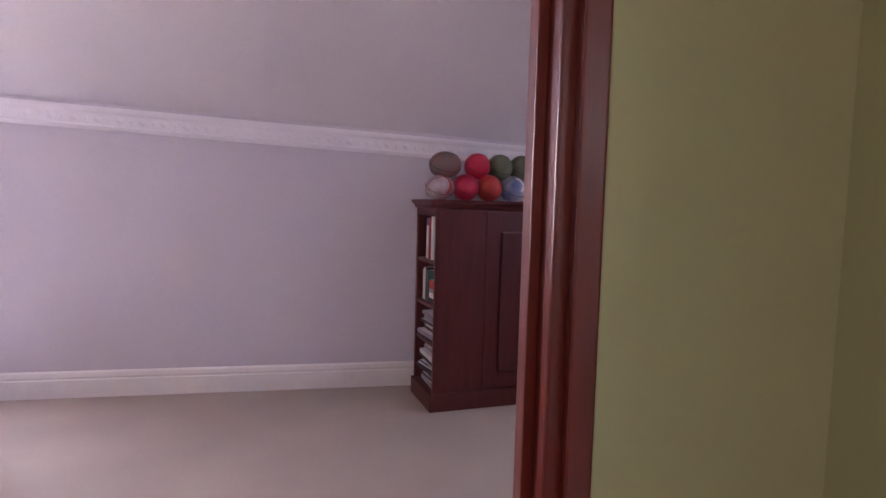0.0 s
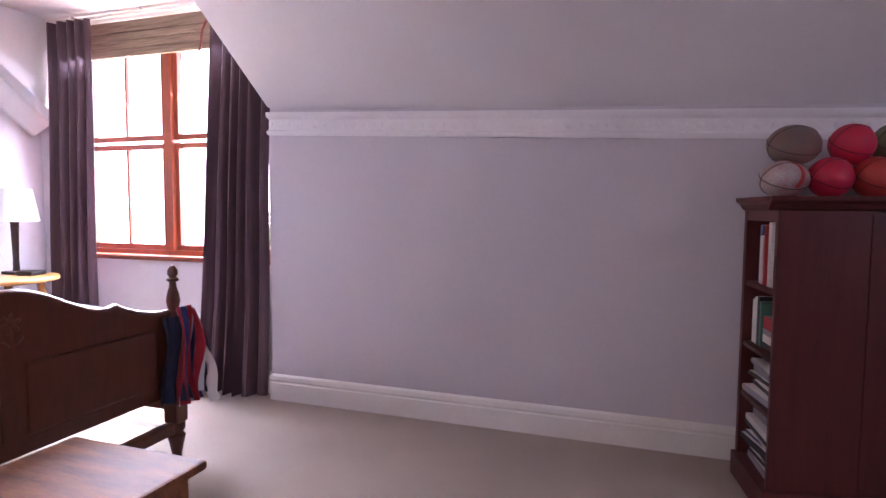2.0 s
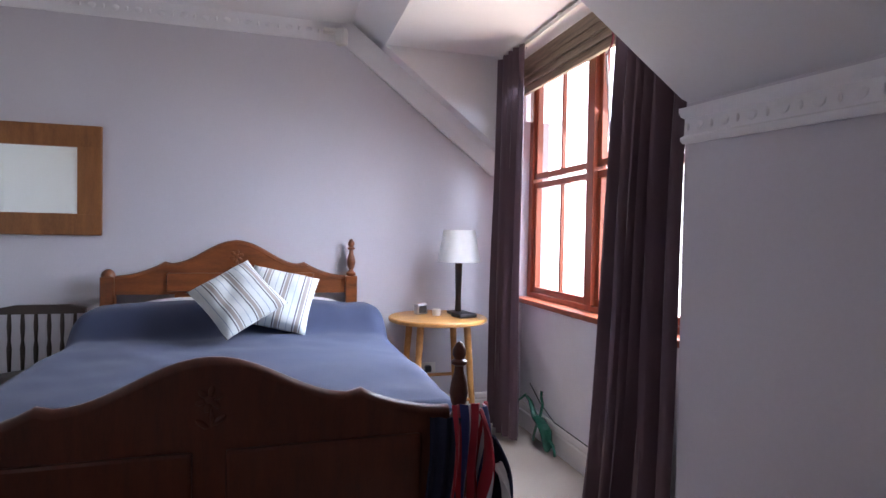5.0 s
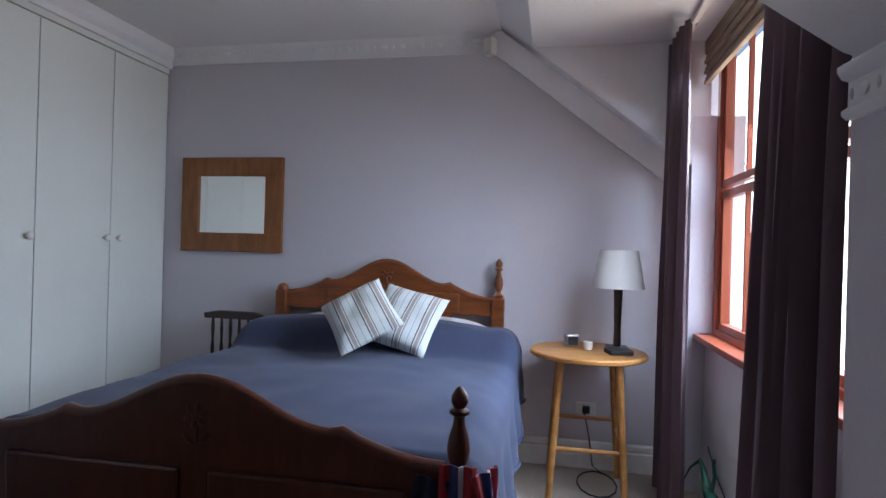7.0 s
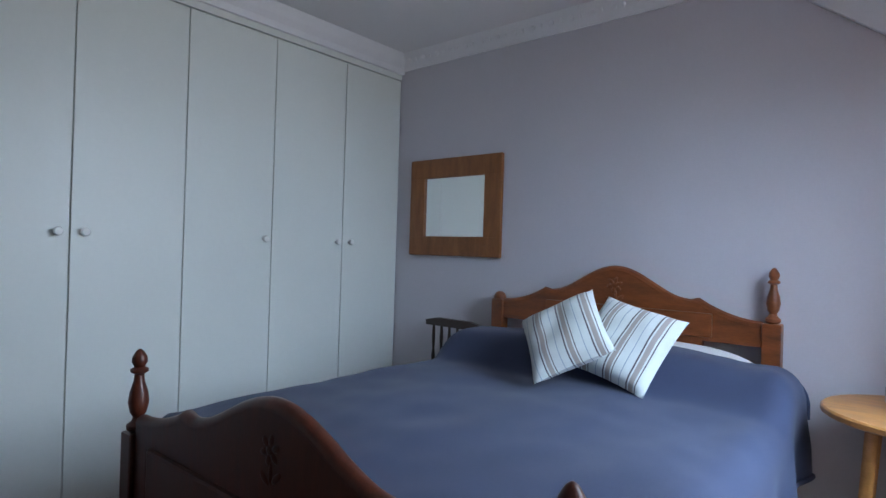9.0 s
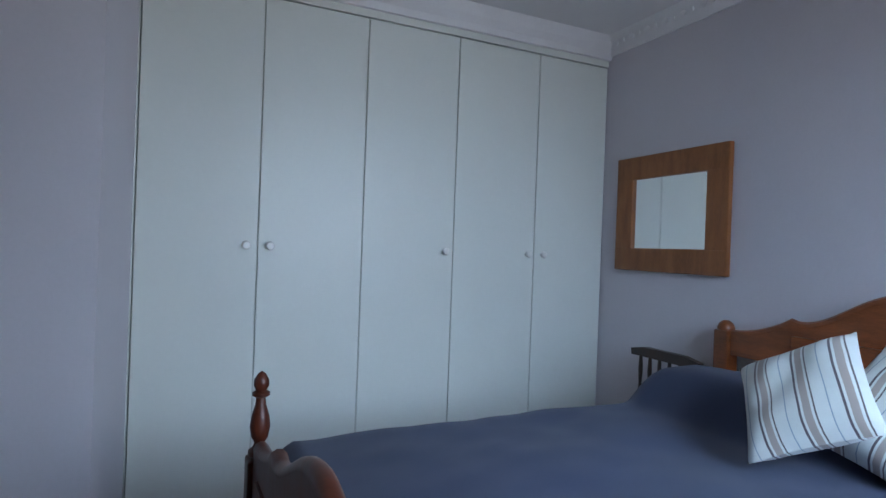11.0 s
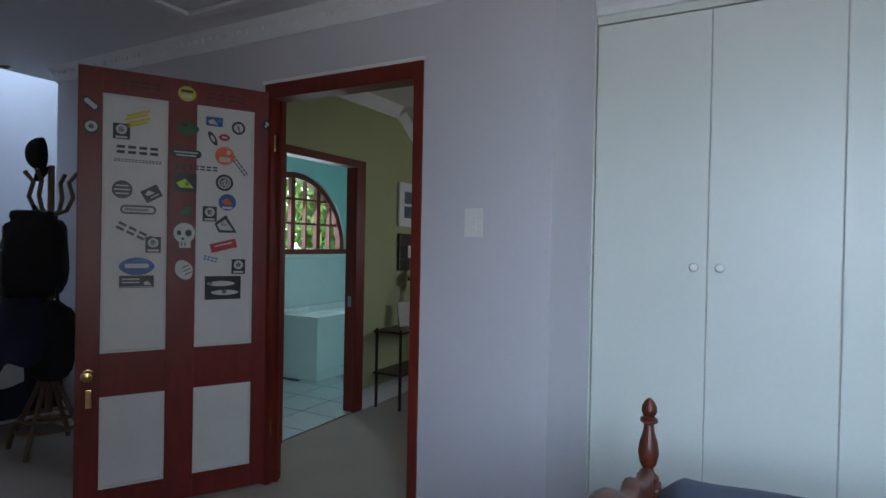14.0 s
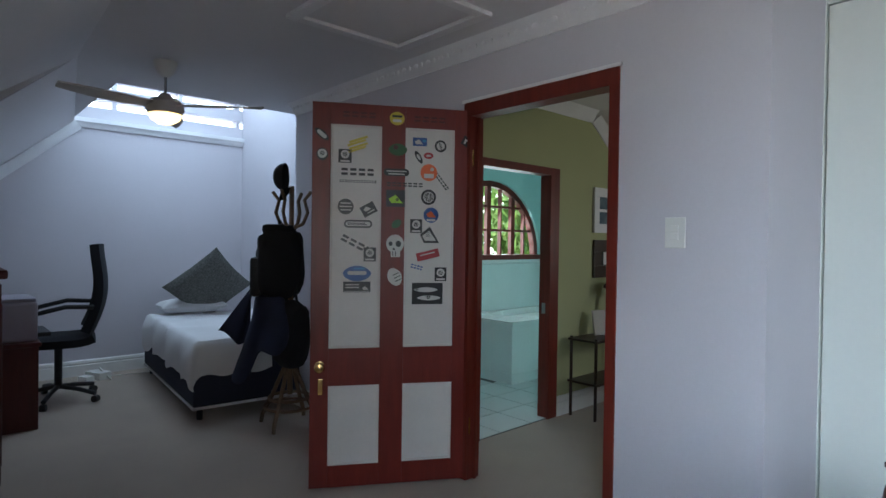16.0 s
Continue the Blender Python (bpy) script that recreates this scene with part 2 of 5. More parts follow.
def prism(pts, lo, hi, plane="yz", bm=None):
    """A flat outline, pushed from lo to hi along the third axis."""
    bm = bm or bmesh.new()

    def put(a, b, c):
        return {"yz": (c, a, b), "xz": (a, c, b), "xy": (a, b, c)}[plane]
    va = [bm.verts.new(put(a, b, lo)) for a, b in pts]
    vb = [bm.verts.new(put(a, b, hi)) for a, b in pts]
    n = len(pts)
    bm.faces.new(va)
    bm.faces.new(vb[::-1])
    for k in range(n):
        bm.faces.new((va[k], vb[k], vb[(k + 1) % n], va[(k + 1) % n]))
    bmesh.ops.recalc_face_normals(bm, faces=bm.faces)
    return bm


def sweep(profile, p, q, up=(0, 0, 1), out=None, bm=None):
    """A moulding: profile of (outward, upward) pairs, run from p to q."""
    bm = bm or bmesh.new()
    p, q, up, out = Vector(p), Vector(q), Vector(up).normalized(), Vector(out).normalized()
    a = [bm.verts.new(p + out * o + up * u) for o, u in profile]
    b = [bm.verts.new(q + out * o + up * u) for o, u in profile]
    n = len(profile)
    for k in range(n):
        bm.faces.new((a[k], b[k], b[(k + 1) % n], a[(k + 1) % n]))
    bm.faces.new(a[::-1])
    bm.faces.new(b)
    bmesh.ops.recalc_face_normals(bm, faces=bm.faces)
    return bm


def tube(points, r, seg=8, bm=None):
    bm = bm or bmesh.new()
    pts = [Vector(p) for p in points]
    rings = []
    for i, p in enumerate(pts):
        d = (pts[min(i + 1, len(pts) - 1)] - pts[max(i - 1, 0)]).normalized()
        u = d.orthogonal().normalized() if i == 0 else (u - d * u.dot(d)).normalized()
        v = d.cross(u)
        rr = r[i] if isinstance(r, (list, tuple)) else r
        rings.append([bm.verts.new(p + (u * math.cos(2 * math.pi * k / seg) + v * math.sin(2 * math.pi * k / seg)) * rr) for k in range(seg)])
    for a, b in zip(rings, rings[1:]):
        for k in range(seg):
            bm.faces.new((a[k], a[(k + 1) % seg], b[(k + 1) % seg], b[k]))
    bm.faces.new(rings[0][::-1])
    bm.faces.new(rings[-1])
    return bm


def grid_cloth(nu, nv, fn, thick=0.0, bm=None):
    """A sheet given by fn(u, v), with an optional thickness downwards along its normals."""
    bm = bm or bmesh.new()
    vs = [[bm.verts.new(fn(i / nu, j / nv)) for j in range(nv + 1)] for i in range(nu + 1)]
    fs = [bm.faces.new((vs[i][j], vs[i + 1][j], vs[i + 1][j + 1], vs[i][j + 1])) for i in range(nu) for j in range(nv)]
    if thick:
        bm.normal_update()
        bmesh.ops.solidify(bm, geom=fs, thickness=thick)
    bmesh.ops.recalc_face_normals(bm, faces=bm.faces)
    return bm


def mesh_ob(name, bm, material, smooth=False, angle=40):
    me = bpy.data.meshes.new(name)
    bm.normal_update()
    bm.to_mesh(me)
    bm.free()
    for mm in material if isinstance(material, (list, tuple)) else [material]:
        me.materials.append(mm)
    if smooth:
        me.polygons.foreach_set("use_smooth", [True] * len(me.polygons))
        me.set_sharp_from_angle(angle=radians(angle))
    return new(name, me)


def part(name, bm, material, parent, label="", smooth=False):
    o = mesh_ob(name, bm, material, smooth)
    o.parent = parent
    if label:
        o["label"] = label
    return o


def thing(name, at, label, category, group="", rz=0.0):
    e = new(name)
    e.empty_display_size = 0.05
    e.matrix_world = pose(*at, 0, 0, rz)
    return tagged(e, label, category, group)


def setting(name, bm, material, label="", category="", smooth=False):
    return tagged(mesh_ob(name, bm, material, smooth), label, category, "", "structure")


# ---- measures of the place ----
XW, XE = -3.52, 4.56         # bed wall, far end wall
YK = 4.25                     # knee wall
YD, YH = 1.47, 1.385           # door wall, both faces
ZC = 2.44                     # ceiling
ZD = 2.30                     # the dormer's own ceiling
XL, XR = -3.31, -1.725        # dormer cheeks
ZS, SL = 1.665, 0.775         # slope starts, rise per metre
YS = YK - (ZC - ZS) / SL      # slope meets the ceiling
YWIN = 4.335                  # window plane
XDL, XDR = -0.44, 0.425       # door opening
XB = 0.825                    # landing's wall with the bathroom door
XA, YA = 2.45, 1.03           # alcove corner and alcove side wall
XV = 2.78                     # light well starts
YF = 1.07                     # wardrobe fronts
XF = -1.16                    # wardrobe's end
XC = -1.09                    # corner of the door wall

# ---- structure ----
setting("floor", boxm(-3.7, 5.0, -3.2, 4.75, -0.15, 0.0), CARPET, "beige fitted carpet on the bedroom floor", "floor")

setting("wall_west", boxm(XW - 0.15, XW, YF - 0.75, YWIN + 0.15, 0, ZC + 0.2), WALL, "pale lilac painted wall behind the bed", "wall")
bm = boxm(XR, XE + 0.15, YK, YK + 0.25, 0, ZS + 0.25)
bm_box(bm, XW, XL, YK, YK + 0.25, 0, ZS + 0.25)
setting("wall_north", bm, WALL, "pale lilac low wall under the sloping ceiling", "wall")
bm = boxm(XL, XR, YWIN, YWIN + 0.14, 0, 0.78)
bm_box(bm, XL, XR, YWIN, YWIN + 0.14, 2.285, ZC + 0.2)
setting("wall_under_window", bm, MOULD, "white painted wall below the dormer window", "wall")

# sloping ceiling, with a gap for the dormer


def crown(x):
    """Where the slope meets the flat ceiling; the roof runs slightly askew."""
    return 3.116 - 0.038 * x if x < 2.25 else 3.03 - 0.157 * (x - 2.25)


def eaves(x):
    """Height at which the slope starts; it falls towards the far end."""
    return ZS - 0.041 * max(0.0, min(x, 2.3) - XR)


def slope_bm(bm, x0, x1, knee):
    """A slab of sloping ceiling between x0 and x1; knee(x) is its low edge."""
    n = 14
    lo = [[bm.verts.new((x0 + (x1 - x0) * k / n, *yz)) for yz in ((knee(x0 + (x1 - x0) * k / n), eaves(x0 + (x1 - x0) * k / n)), (crown(x0 + (x1 - x0) * k / n), ZC))] for k in range(n + 1)]
    hi = [[bm.verts.new(v.co + Vector((0, 0, 0.12))) for v in pair] for pair in lo]
    for k in range(n):
        bm.faces.new((lo[k][0], lo[k][1], lo[k + 1][1], lo[k + 1][0]))
        bm.faces.new((hi[k][0], hi[k + 1][0], hi[k + 1][1], hi[k][1]))
        bm.faces.new((lo[k][0], lo[k + 1][0], hi[k + 1][0], hi[k][0]))
        bm.faces.new((lo[k][1], hi[k][1], hi[k + 1][1], lo[k + 1][1]))
    bm.faces.new((lo[0][0], hi[0][0], hi[0][1], lo[0][1]))
    bm.faces.new((lo[n][0], lo[n][1], hi[n][1], hi[n][0]))


XN = 2.30                     # the low wall steps inwards here


def knee_far(x):
    return crown(x) + (ZC - eaves(x)) / 0.883


bm = bmesh.new()
prism([(YK + 0.02, ZS - 0.02 * SL), (YS, ZC), (YS, ZC + 0.12), (YK + 0.02, ZS + 0.12)], XW, XL - 0.006, "yz", bm)
slope_bm(bm, XR + 0.006, XN, lambda x: YK + 0.01)
slope_bm(bm, XN, XE, knee_far)
bmesh.ops.recalc_face_normals(bm, faces=bm.faces)
setting("ceiling_slope", bm, CEIL, "white sloping attic ceiling", "ceiling", True)
bm = bmesh.new()
tri = [(YK - (ZD - ZS) / SL, ZD + 0.004), (YWIN, ZD + 0.004), (YWIN, ZS - 0.1), (YK + 0.004, ZS + 0.01)]
prism(tri, XL - 0.10, XL - 0.003, "yz", bm)
prism(tri, XR + 0.003, XR + 0.10, "yz", bm)
setting("dormer_cheeks", bm, CEIL, "white triangular cheeks of the window dormer", "wall")

bm = prism([(XN, knee_far(XN)), (XE, knee_far(XE)), (XE, YK), (XN, YK)], 0, eaves(XN) + 0.02, "xy")
prism([(crown(XN), ZC), (crown(XN), ZC + 0.1), (YK, ZS + 0.12), (YK, eaves(XN) - 0.02), (knee_far(XN), eaves(XN) - 0.02)], XN + 0.001, XN + 0.05, "yz", bm)
setting("wall_north_far", bm, WALL, "pale lilac low wall beside the desk", "wall")
# flat ceiling; the dormer's own flat part; the light well is open
bm = boxm(XW - 0.1, XV, YD - 0.05, YS, ZC, ZC + 0.12)
bm_box(bm, XW - 0.1, XF + 0.1, YF - 0.7, YD - 0.05, ZC, ZC + 0.12)
bm_box(bm, XA, XV, YA - 0.1, YD - 0.05, ZC, ZC + 0.12)
prism([(YK - (ZD - ZS) / SL, ZD), (YWIN + 0.14, ZD), (YWIN + 0.14, ZC + 0.12), (YS, ZC + 0.12), (YS, ZC)], XL - 0.1, XR + 0.1, "yz", bm)
setting("ceiling", bm, CEIL, "white flat bedroom ceiling", "ceiling")

# light well over the far bed: end wall with two strip windows, closed opaque roof
bm = boxm(XE, XE + 0.15, YA - 0.1, YK, 0, 2.60)
bm_box(bm, XE, XE + 0.15, YA - 0.1, YK, 2.68, 2.80)
bm_box(bm, XE, XE + 0.15, YA - 0.1, YK, 2.87, 3.3)
for k in range(5):
    y = YA + 0.05 + k * 0.62
    bm_box(bm, XE + 0.01, XE + 0.12, y - 0.02, y + 0.02, 2.60, 2.87)
setting("wall_east", bm, WALL, "pale lilac end wall below the skylight", "wall")
bm = boxm(XA, XE, YA - 0.12, YA, 0, 3.3)
setting("wall_alcove", bm, WALL, "pale lilac side wall of the bed alcove", "wall")
bm = boxm(XV - 0.06, XV, YA, 2.8, ZC + 0.12, 3.3)
bm_box(bm, XV, XE, 2.70, 2.80, ZC, 3.3)
setting("light_well_walls", bm, CEIL, "white walls of the skylight well", "wall")
bm = boxm(XV, XE, 2.80, YS + 0.1, ZC, ZC + 0.12)
setting("ceiling_east", bm, CEIL, "white ceiling beside the skylight", "ceiling")
# unseen slab added to keep direct sun out of the well
bm = boxm(XV - 0.06, XE + 0.15, YA - 0.12, 3.2, 3.3, 3.4)
setting("light_well_roof", bm, CEIL, "opaque white slab added over the light well to block the sun", "ceiling")
# bright sky behind the strips of the end wall
setting("backdrop_strips", boxm(XE + 0.30, XE + 0.34, 0.3, 3.0, 2.45, 3.2), glow("bright_sky_strip", (0.85, 0.94, 1.0), 3.0), "bright sky behind the clerestory strips", "backdrop")

# door wall with its opening, and its return to the wardrobe
bm = boxm(XC, XDL - 0.05, YH, YD, 0, ZC)
bm_box(bm, XDR + 0.05, XA, YH, YD, 0, ZC)
bm_box(bm, XDL - 0.05, XDR + 0.05, YH, YD, 2.10, ZC)
prism([(XC, YD), (XF, YF), (XF, YF - 0.65), (XC, YF - 0.65)], 0, ZC, "xy", bm)
bm_box(bm, XA - 0.10, XA, YA - 0.12, YH, 0, ZC)
setting("wall_south", bm, WALL, "pale lilac wall with the bedroom door", "wall")
setting("wall_wardrobe_back", boxm(XW, XF, YF - 0.75, YF - 0.65, 0, ZC), WALL, "plain wall behind the fitted wardrobe", "wall")

# landing behind the door, olive walls
bm = boxm(XDR + 0.05, XB, YH - 0.012, YH, 0, 2.5)
bm_box(bm, -1.05, XDL - 0.05, YH - 0.012, YH, 0, 2.5)
bm_box(bm, XDL - 0.05, XDR + 0.05, YH - 0.012, YH, 2.07, 2.5)
setting("wall_landing_north", bm, HALLW, "olive yellow painted wall round the bedroom door", "wall")
bm = boxm(XB, XB + 0.06, 1.00, YH, 0, 2.5)
bm_box(bm, XB, XB + 0.06, -2.6, 0.17, 0, 2.5)
bm_box(bm, XB, XB + 0.06, 0.17, 1.00, 1.88, 2.5)
setting("wall_landing_east", bm, HALLW, "olive yellow painted wall with the bathroom doorway", "wall")
# the gap in this unseen wall is added to hold the landing's fill lamp
bm = boxm(-1.17, -1.05, -2.6, -1.65, 0, 2.5)
bm_box(bm, -1.17, -1.05, -0.75, 0.40, 0, 2.5)
bm_box(bm, -1.065, -1.05, 0.40, YH, 0, 2.5)
bm_box(bm, -1.17, -1.05, -1.65, -0.75, 0, 1.0)
bm_box(bm, -1.17, -1.05, -1.65, -0.75, 2.0, 2.5)
setting("wall_landing_west", bm, HALLW, "olive yellow painted wall with an unseen opening for the fill lamp", "wall")
setting("wall_landing_south", boxm(-1.17, XB, -2.72, -2.6, 0, 2.5), HALLW, "olive yellow painted end wall of the landing", "wall")
bm = boxm(-1.17, XB + 0.12, -0.33, YH, 2.42, 2.52)
prism([(-0.33, 2.42), (-2.6, 0.83), (-2.6, 0.95), (-0.33, 2.54)], -1.17, XB + 0.12, "yz", bm)
setting("ceiling_landing", bm, CEIL, "white ceiling of the landing", "ceiling")

# bathroom shell
XBW = 2.40
bm = boxm(XB + 0.12, 1.98, 1.20, 1.32, 0, 2.5)
bm_box(bm, 1.86, 1.98, 0.41, 1.20, 0, 2.34)
bm_box(bm, 1.98, XBW, 0.29, 0.41, 0, 2.5)
bm_box(bm, XB + 0.12, XBW, -2.72, -2.6, 0, 2.5)
bm_box(bm, XB + 0.062, XB + 0.075, -2.6, 0.17, 0, 2.5)
setting("wall_bathroom", bm, AQUA, "aqua painted bathroom walls", "wall")
bm = boxm(XB + 0.12, XBW + 0.1, -2.72, 0.40, 2.42, 2.52)
bm_box(bm, XB + 0.12, 1.98, 0.40, YH, 2.42, 2.52)
setting("ceiling_bathroom", bm, CEIL, "white bathroom ceiling", "ceiling")

# bathroom gable wall with an arched opening
AC, AR, ASILL = -0.85, 0.84, 1.175


def arch_pts(r, n=18, base=ASILL):
    return [(AC + r * math.cos(math.pi * k / n), base + r * math.sin(math.pi * k / n)) for k in range(n + 1)]


bm = boxm(XBW, XBW + 0.15, -2.72, 0.40, 0, ASILL)
arc = arch_pts(AR)
for (ya, za), (yb, zb) in zip(arc, arc[1:]):
    prism([(ya, za), (yb, zb), (yb, 2.5), (ya, 2.5)], XBW, XBW + 0.15, "yz", bm)
bm_box(bm, XBW, XBW + 0.15, -2.72, AC - AR, ASILL, 2.5)
bm_box(bm, XBW, XBW + 0.15, AC + AR, 0.40, ASILL, 2.5)
setting("wall_bathroom_gable", bm, AQUA, "aqua gable wall with an arched window", "wall")

# ---- mouldings ----
CORN = [(0, 0), (0.012, 0), (0.018, 0.018), (0.032, 0.030), (0.040, 0.055), (0.062, 0.072), (0.075, 0.09), (0, 0.09)]


def dentils(bm, p, q, out, up, at_out, at_up, step=0.057):
    p, q, out, up = Vector(p), Vector(q), Vector(out), Vector(up)
    d = (q - p)
    n = int(d.length / step)
    along = d.normalized()
    m3 = Matrix((along, out, up)).transposed().to_4x4()
    for k in range(n):
        c = p + along * (step * (k + 0.5)) + out * at_out + up * at_up
        r = bmesh.ops.create_icosphere(bm, subdivisions=1, radius=0.0155)
        bmesh.ops.transform(bm, matrix=Matrix.Translation(c) @ m3 @ Matrix.Diagonal((1.45, 0.55, 1.15, 1) if k % 2 else (0.45, 0.45, 1.0, 1)), verts=r["verts"])


def dado(name, x0, x1):
    prof = [(0, 0), (0.014, 0), (0.022, 0.012), (0.022, 0.022), (0.012, 0.030), (0.012, 0.088), (0.024, 0.096), (0.034, 0.112), (0.034, 0.125), (0, 0.125)]
    a, b = (x0, YK, eaves(x0) - 0.137), (x1, YK, eaves(x1) - 0.137)
    up = Vector((eaves(x0) - eaves(x1), 0, x1 - x0)).normalized()
    bm = sweep(prof, a, b, up, (0, -1, 0))
    dentils(bm, a, b, (0, -1, 0), up, 0.014, 0.058)
    setting(name, bm, MOULD, "white plaster moulding with a beaded relief", "moulding", True)


dado("trim_dado", XR, XN)
bm = sweep(CORN, (XW, YF, ZC - 0.09), (XW, YS - 0.03, ZC - 0.09), (0, 0, 1), (1, 0, 0))
dentils(bm, (XW, YF + 0.02, ZC - 0.09), (XW, YS - 0.05, ZC - 0.09), (1, 0, 0), (0, 0, 1), 0.045, 0.045)
sl_up = Vector((0, SL, 1)).normalized()
sl_dn = Vector((0, 1, -SL)).normalized()
p0 = Vector((XW, YS, ZC)) - sl_up * 0.105 - sl_dn * 0.03
p1 = Vector((XW, YK, ZS)) - sl_up * 0.105
sweep([(0, 0), (0.03, 0), (0.06, 0.03), (0.085, 0.07), (0.10, 0.105), (0, 0.105)], p0, p1, sl_up, (1, 0, 0), bm)
setting("trim_cornice_west", bm, MOULD, "white beaded plaster cornice above the bed", "cornice", True)
bm = sweep(CORN, (XC, YD, ZC - 0.09), (XA, YD, ZC - 0.09), (0, 0, 1), (0, 1, 0))
dentils(bm, (XDL - 0.72, YD, ZC - 0.09), (XA, YD, ZC - 0.09), (0, 1, 0), (0, 0, 1), 0.045, 0.045)
setting("trim_cornice_south", bm, MOULD, "white beaded plaster cornice above the door", "cornice", True)
bm = sweep([(0, 0), (0.02, 0), (0.03, 0.03), (0.05, 0.05), (0.05, 0.09), (0, 0.09)], (XE, YA, 2.39), (XE, 2.70, 2.39), (0, 0, 1), (-1, 0, 0))
ru = Vector((0, 0.883, 1.0)).normalized()
sweep([(0, 0), (0.02, 0), (0.05, 0.05), (0.05, 0.09), (0, 0.09)], Vector((XE, crown(XE), ZC)) - ru * 0.09, Vector((XE, knee_far(XE), eaves(XE))) - ru * 0.09, ru, (-1, 0, 0), bm)
setting("trim_well", bm, MOULD, "white moulding on the end wall below the skylight", "moulding", True)
bm = sweep(CORN, (XB, -0.33, 2.33), (XB, YH, 2.33), (0, 0, 1), (-1, 0, 0))
sweep(CORN, (XB, -2.6, 0.74), (XB, -0.33, 2.33), (0, -0.574, 0.819), (-1, 0, 0), bm)
setting("trim_cornice_landing", bm, MOULD, "white cornice of the landing", "cornice", True)

BASEP = [(0, 0), (0.020, 0), (0.020, 0.100), (0.014, 0.106), (0.014, 0.112), (0.018, 0.118), (0.014, 0.140), (0.006, 0.150), (0, 0.150)]
bm = bmesh.new()
sweep(BASEP, (XR, YK, 0), (XN, YK, 0), (0, 0, 1), (0, -1, 0), bm)
sweep(BASEP, (XL, YWIN, 0), (XR, YWIN, 0), (0, 0, 1), (0, -1, 0), bm)
sweep(BASEP, (XW, YF + 0.02, 0), (XW, YK, 0), (0, 0, 1), (1, 0, 0), bm)
sweep(BASEP, (XE, YA, 0), (XE, knee_far(XE), 0), (0, 0, 1), (-1, 0, 0), bm)
sweep(BASEP, (XA, YA, 0), (XE, YA, 0), (0, 0, 1), (0, 1, 0), bm)
sweep(BASEP, (XC, YD, 0), (XDL - 0.06, YD, 0), (0, 0, 1), (0, 1, 0), bm)
sweep(BASEP, (XDR + 0.06, YD, 0), (XA, YD, 0), (0, 0, 1), (0, 1, 0), bm)
setting("baseboard", bm, BASEB, "white moulded skirting board", "skirting")
bm = bmesh.new()
sweep(BASEP, (XB, -2.6, 0), (XB, 0.115, 0), (0, 0, 1), (-1, 0, 0), bm)
sweep(BASEP, (XB, 1.07, 0), (XB, YH, 0), (0, 0, 1), (-1, 0, 0), bm)
sweep(BASEP, (XDR + 0.07, YH - 0.012, 0), (XB, YH - 0.012, 0), (0, 0, 1), (0, -1, 0), bm)
setting("baseboard_landing", bm, BASEB, "cream skirting board on the landing", "skirting")

# ---- bedroom door frame and leaf ----


def door_frame(name, label):
    e = thing(name, (0, 0, 0), label, "door frame")
    e["kind"] = "structure"
    return e


fr = door_frame("door_1", "dark red varnished frame of the bedroom door")
part("jamb", boxm(XDL - 0.05, XDL, YH - 0.015, YD + 0.008, 0, 2.07, 0.004), JAMB, fr)
part("jamb", boxm(XDR, XDR + 0.05, YH - 0.015, YD + 0.008, 0, 2.07, 0.004), JAMB, fr)
part("head", boxm(XDL - 0.049, XDR + 0.049, YH - 0.014, YD + 0.009, 2.035, 2.112, 0.004), JAMB, fr)
part("stop", boxm(XDL, XDL + 0.015, YH + 0.02, YD - 0.05, 0, 2.035, 0.002), JAMB, fr)
part("stop", boxm(XDR - 0.015, XDR, YH + 0.02, YD - 0.05, 0, 2.035, 0.002), JAMB, fr)
for x0, x1 in ((XDL - 0.085, XDL - 0.045), (XDR + 0.020, XDR + 0.055)):
    part("architrave", boxm(x0, x1, YH - 0.030, YH - 0.014, 0, 2.10, 0.004), JAMB, fr)
part("architrave", boxm(XDL - 0.085, XDR + 0.055, YH - 0.031, YH - 0.015, 2.07, 2.12, 0.004), JAMB, fr)
part("trim", boxm(XDL - 0.062, XDR + 0.062, YD + 0.002, YD + 0.014, 2.111, 2.128, 0.003), MOULD, fr, "thin white strip above the frame")

# leaf in its own space: x from the hinge to the free edge, sticker side towards +y
LANG = 59.5
leaf = thing("bedroom_door", (0.432, 1.452, 0.010), "red panelled bedroom door, open, white panels covered in stickers", "door", rz=LANG)
LW, LT = 0.872, 0.042
LA, LB, LC, LD = 0.100, 0.376, 0.504, 0.776   # edges of the stiles
LZ = (0.115, 0.545, 0.745, 1.945, 2.058)      # edges of the rails and the top
rails = [(0.0, LA, 0.0, LZ[4]), (LD, LW, 0.0, LZ[4]), (LB, LC, 0.0, LZ[4])]
for x0, x1, z0, z1 in rails:
    part("stile", boxm(x0, x1, -LT, 0, z0, z1, 0.003), DOORRED, leaf)
for z0, z1 in ((0.0, LZ[0]), (LZ[1], LZ[2]), (LZ[3], LZ[4])):
    for x0, x1 in ((LA, LB), (LC, LD)):
        part("rail", boxm(x0, x1, -LT + 0.001, -0.001, z0, z1), DOORRED, leaf)
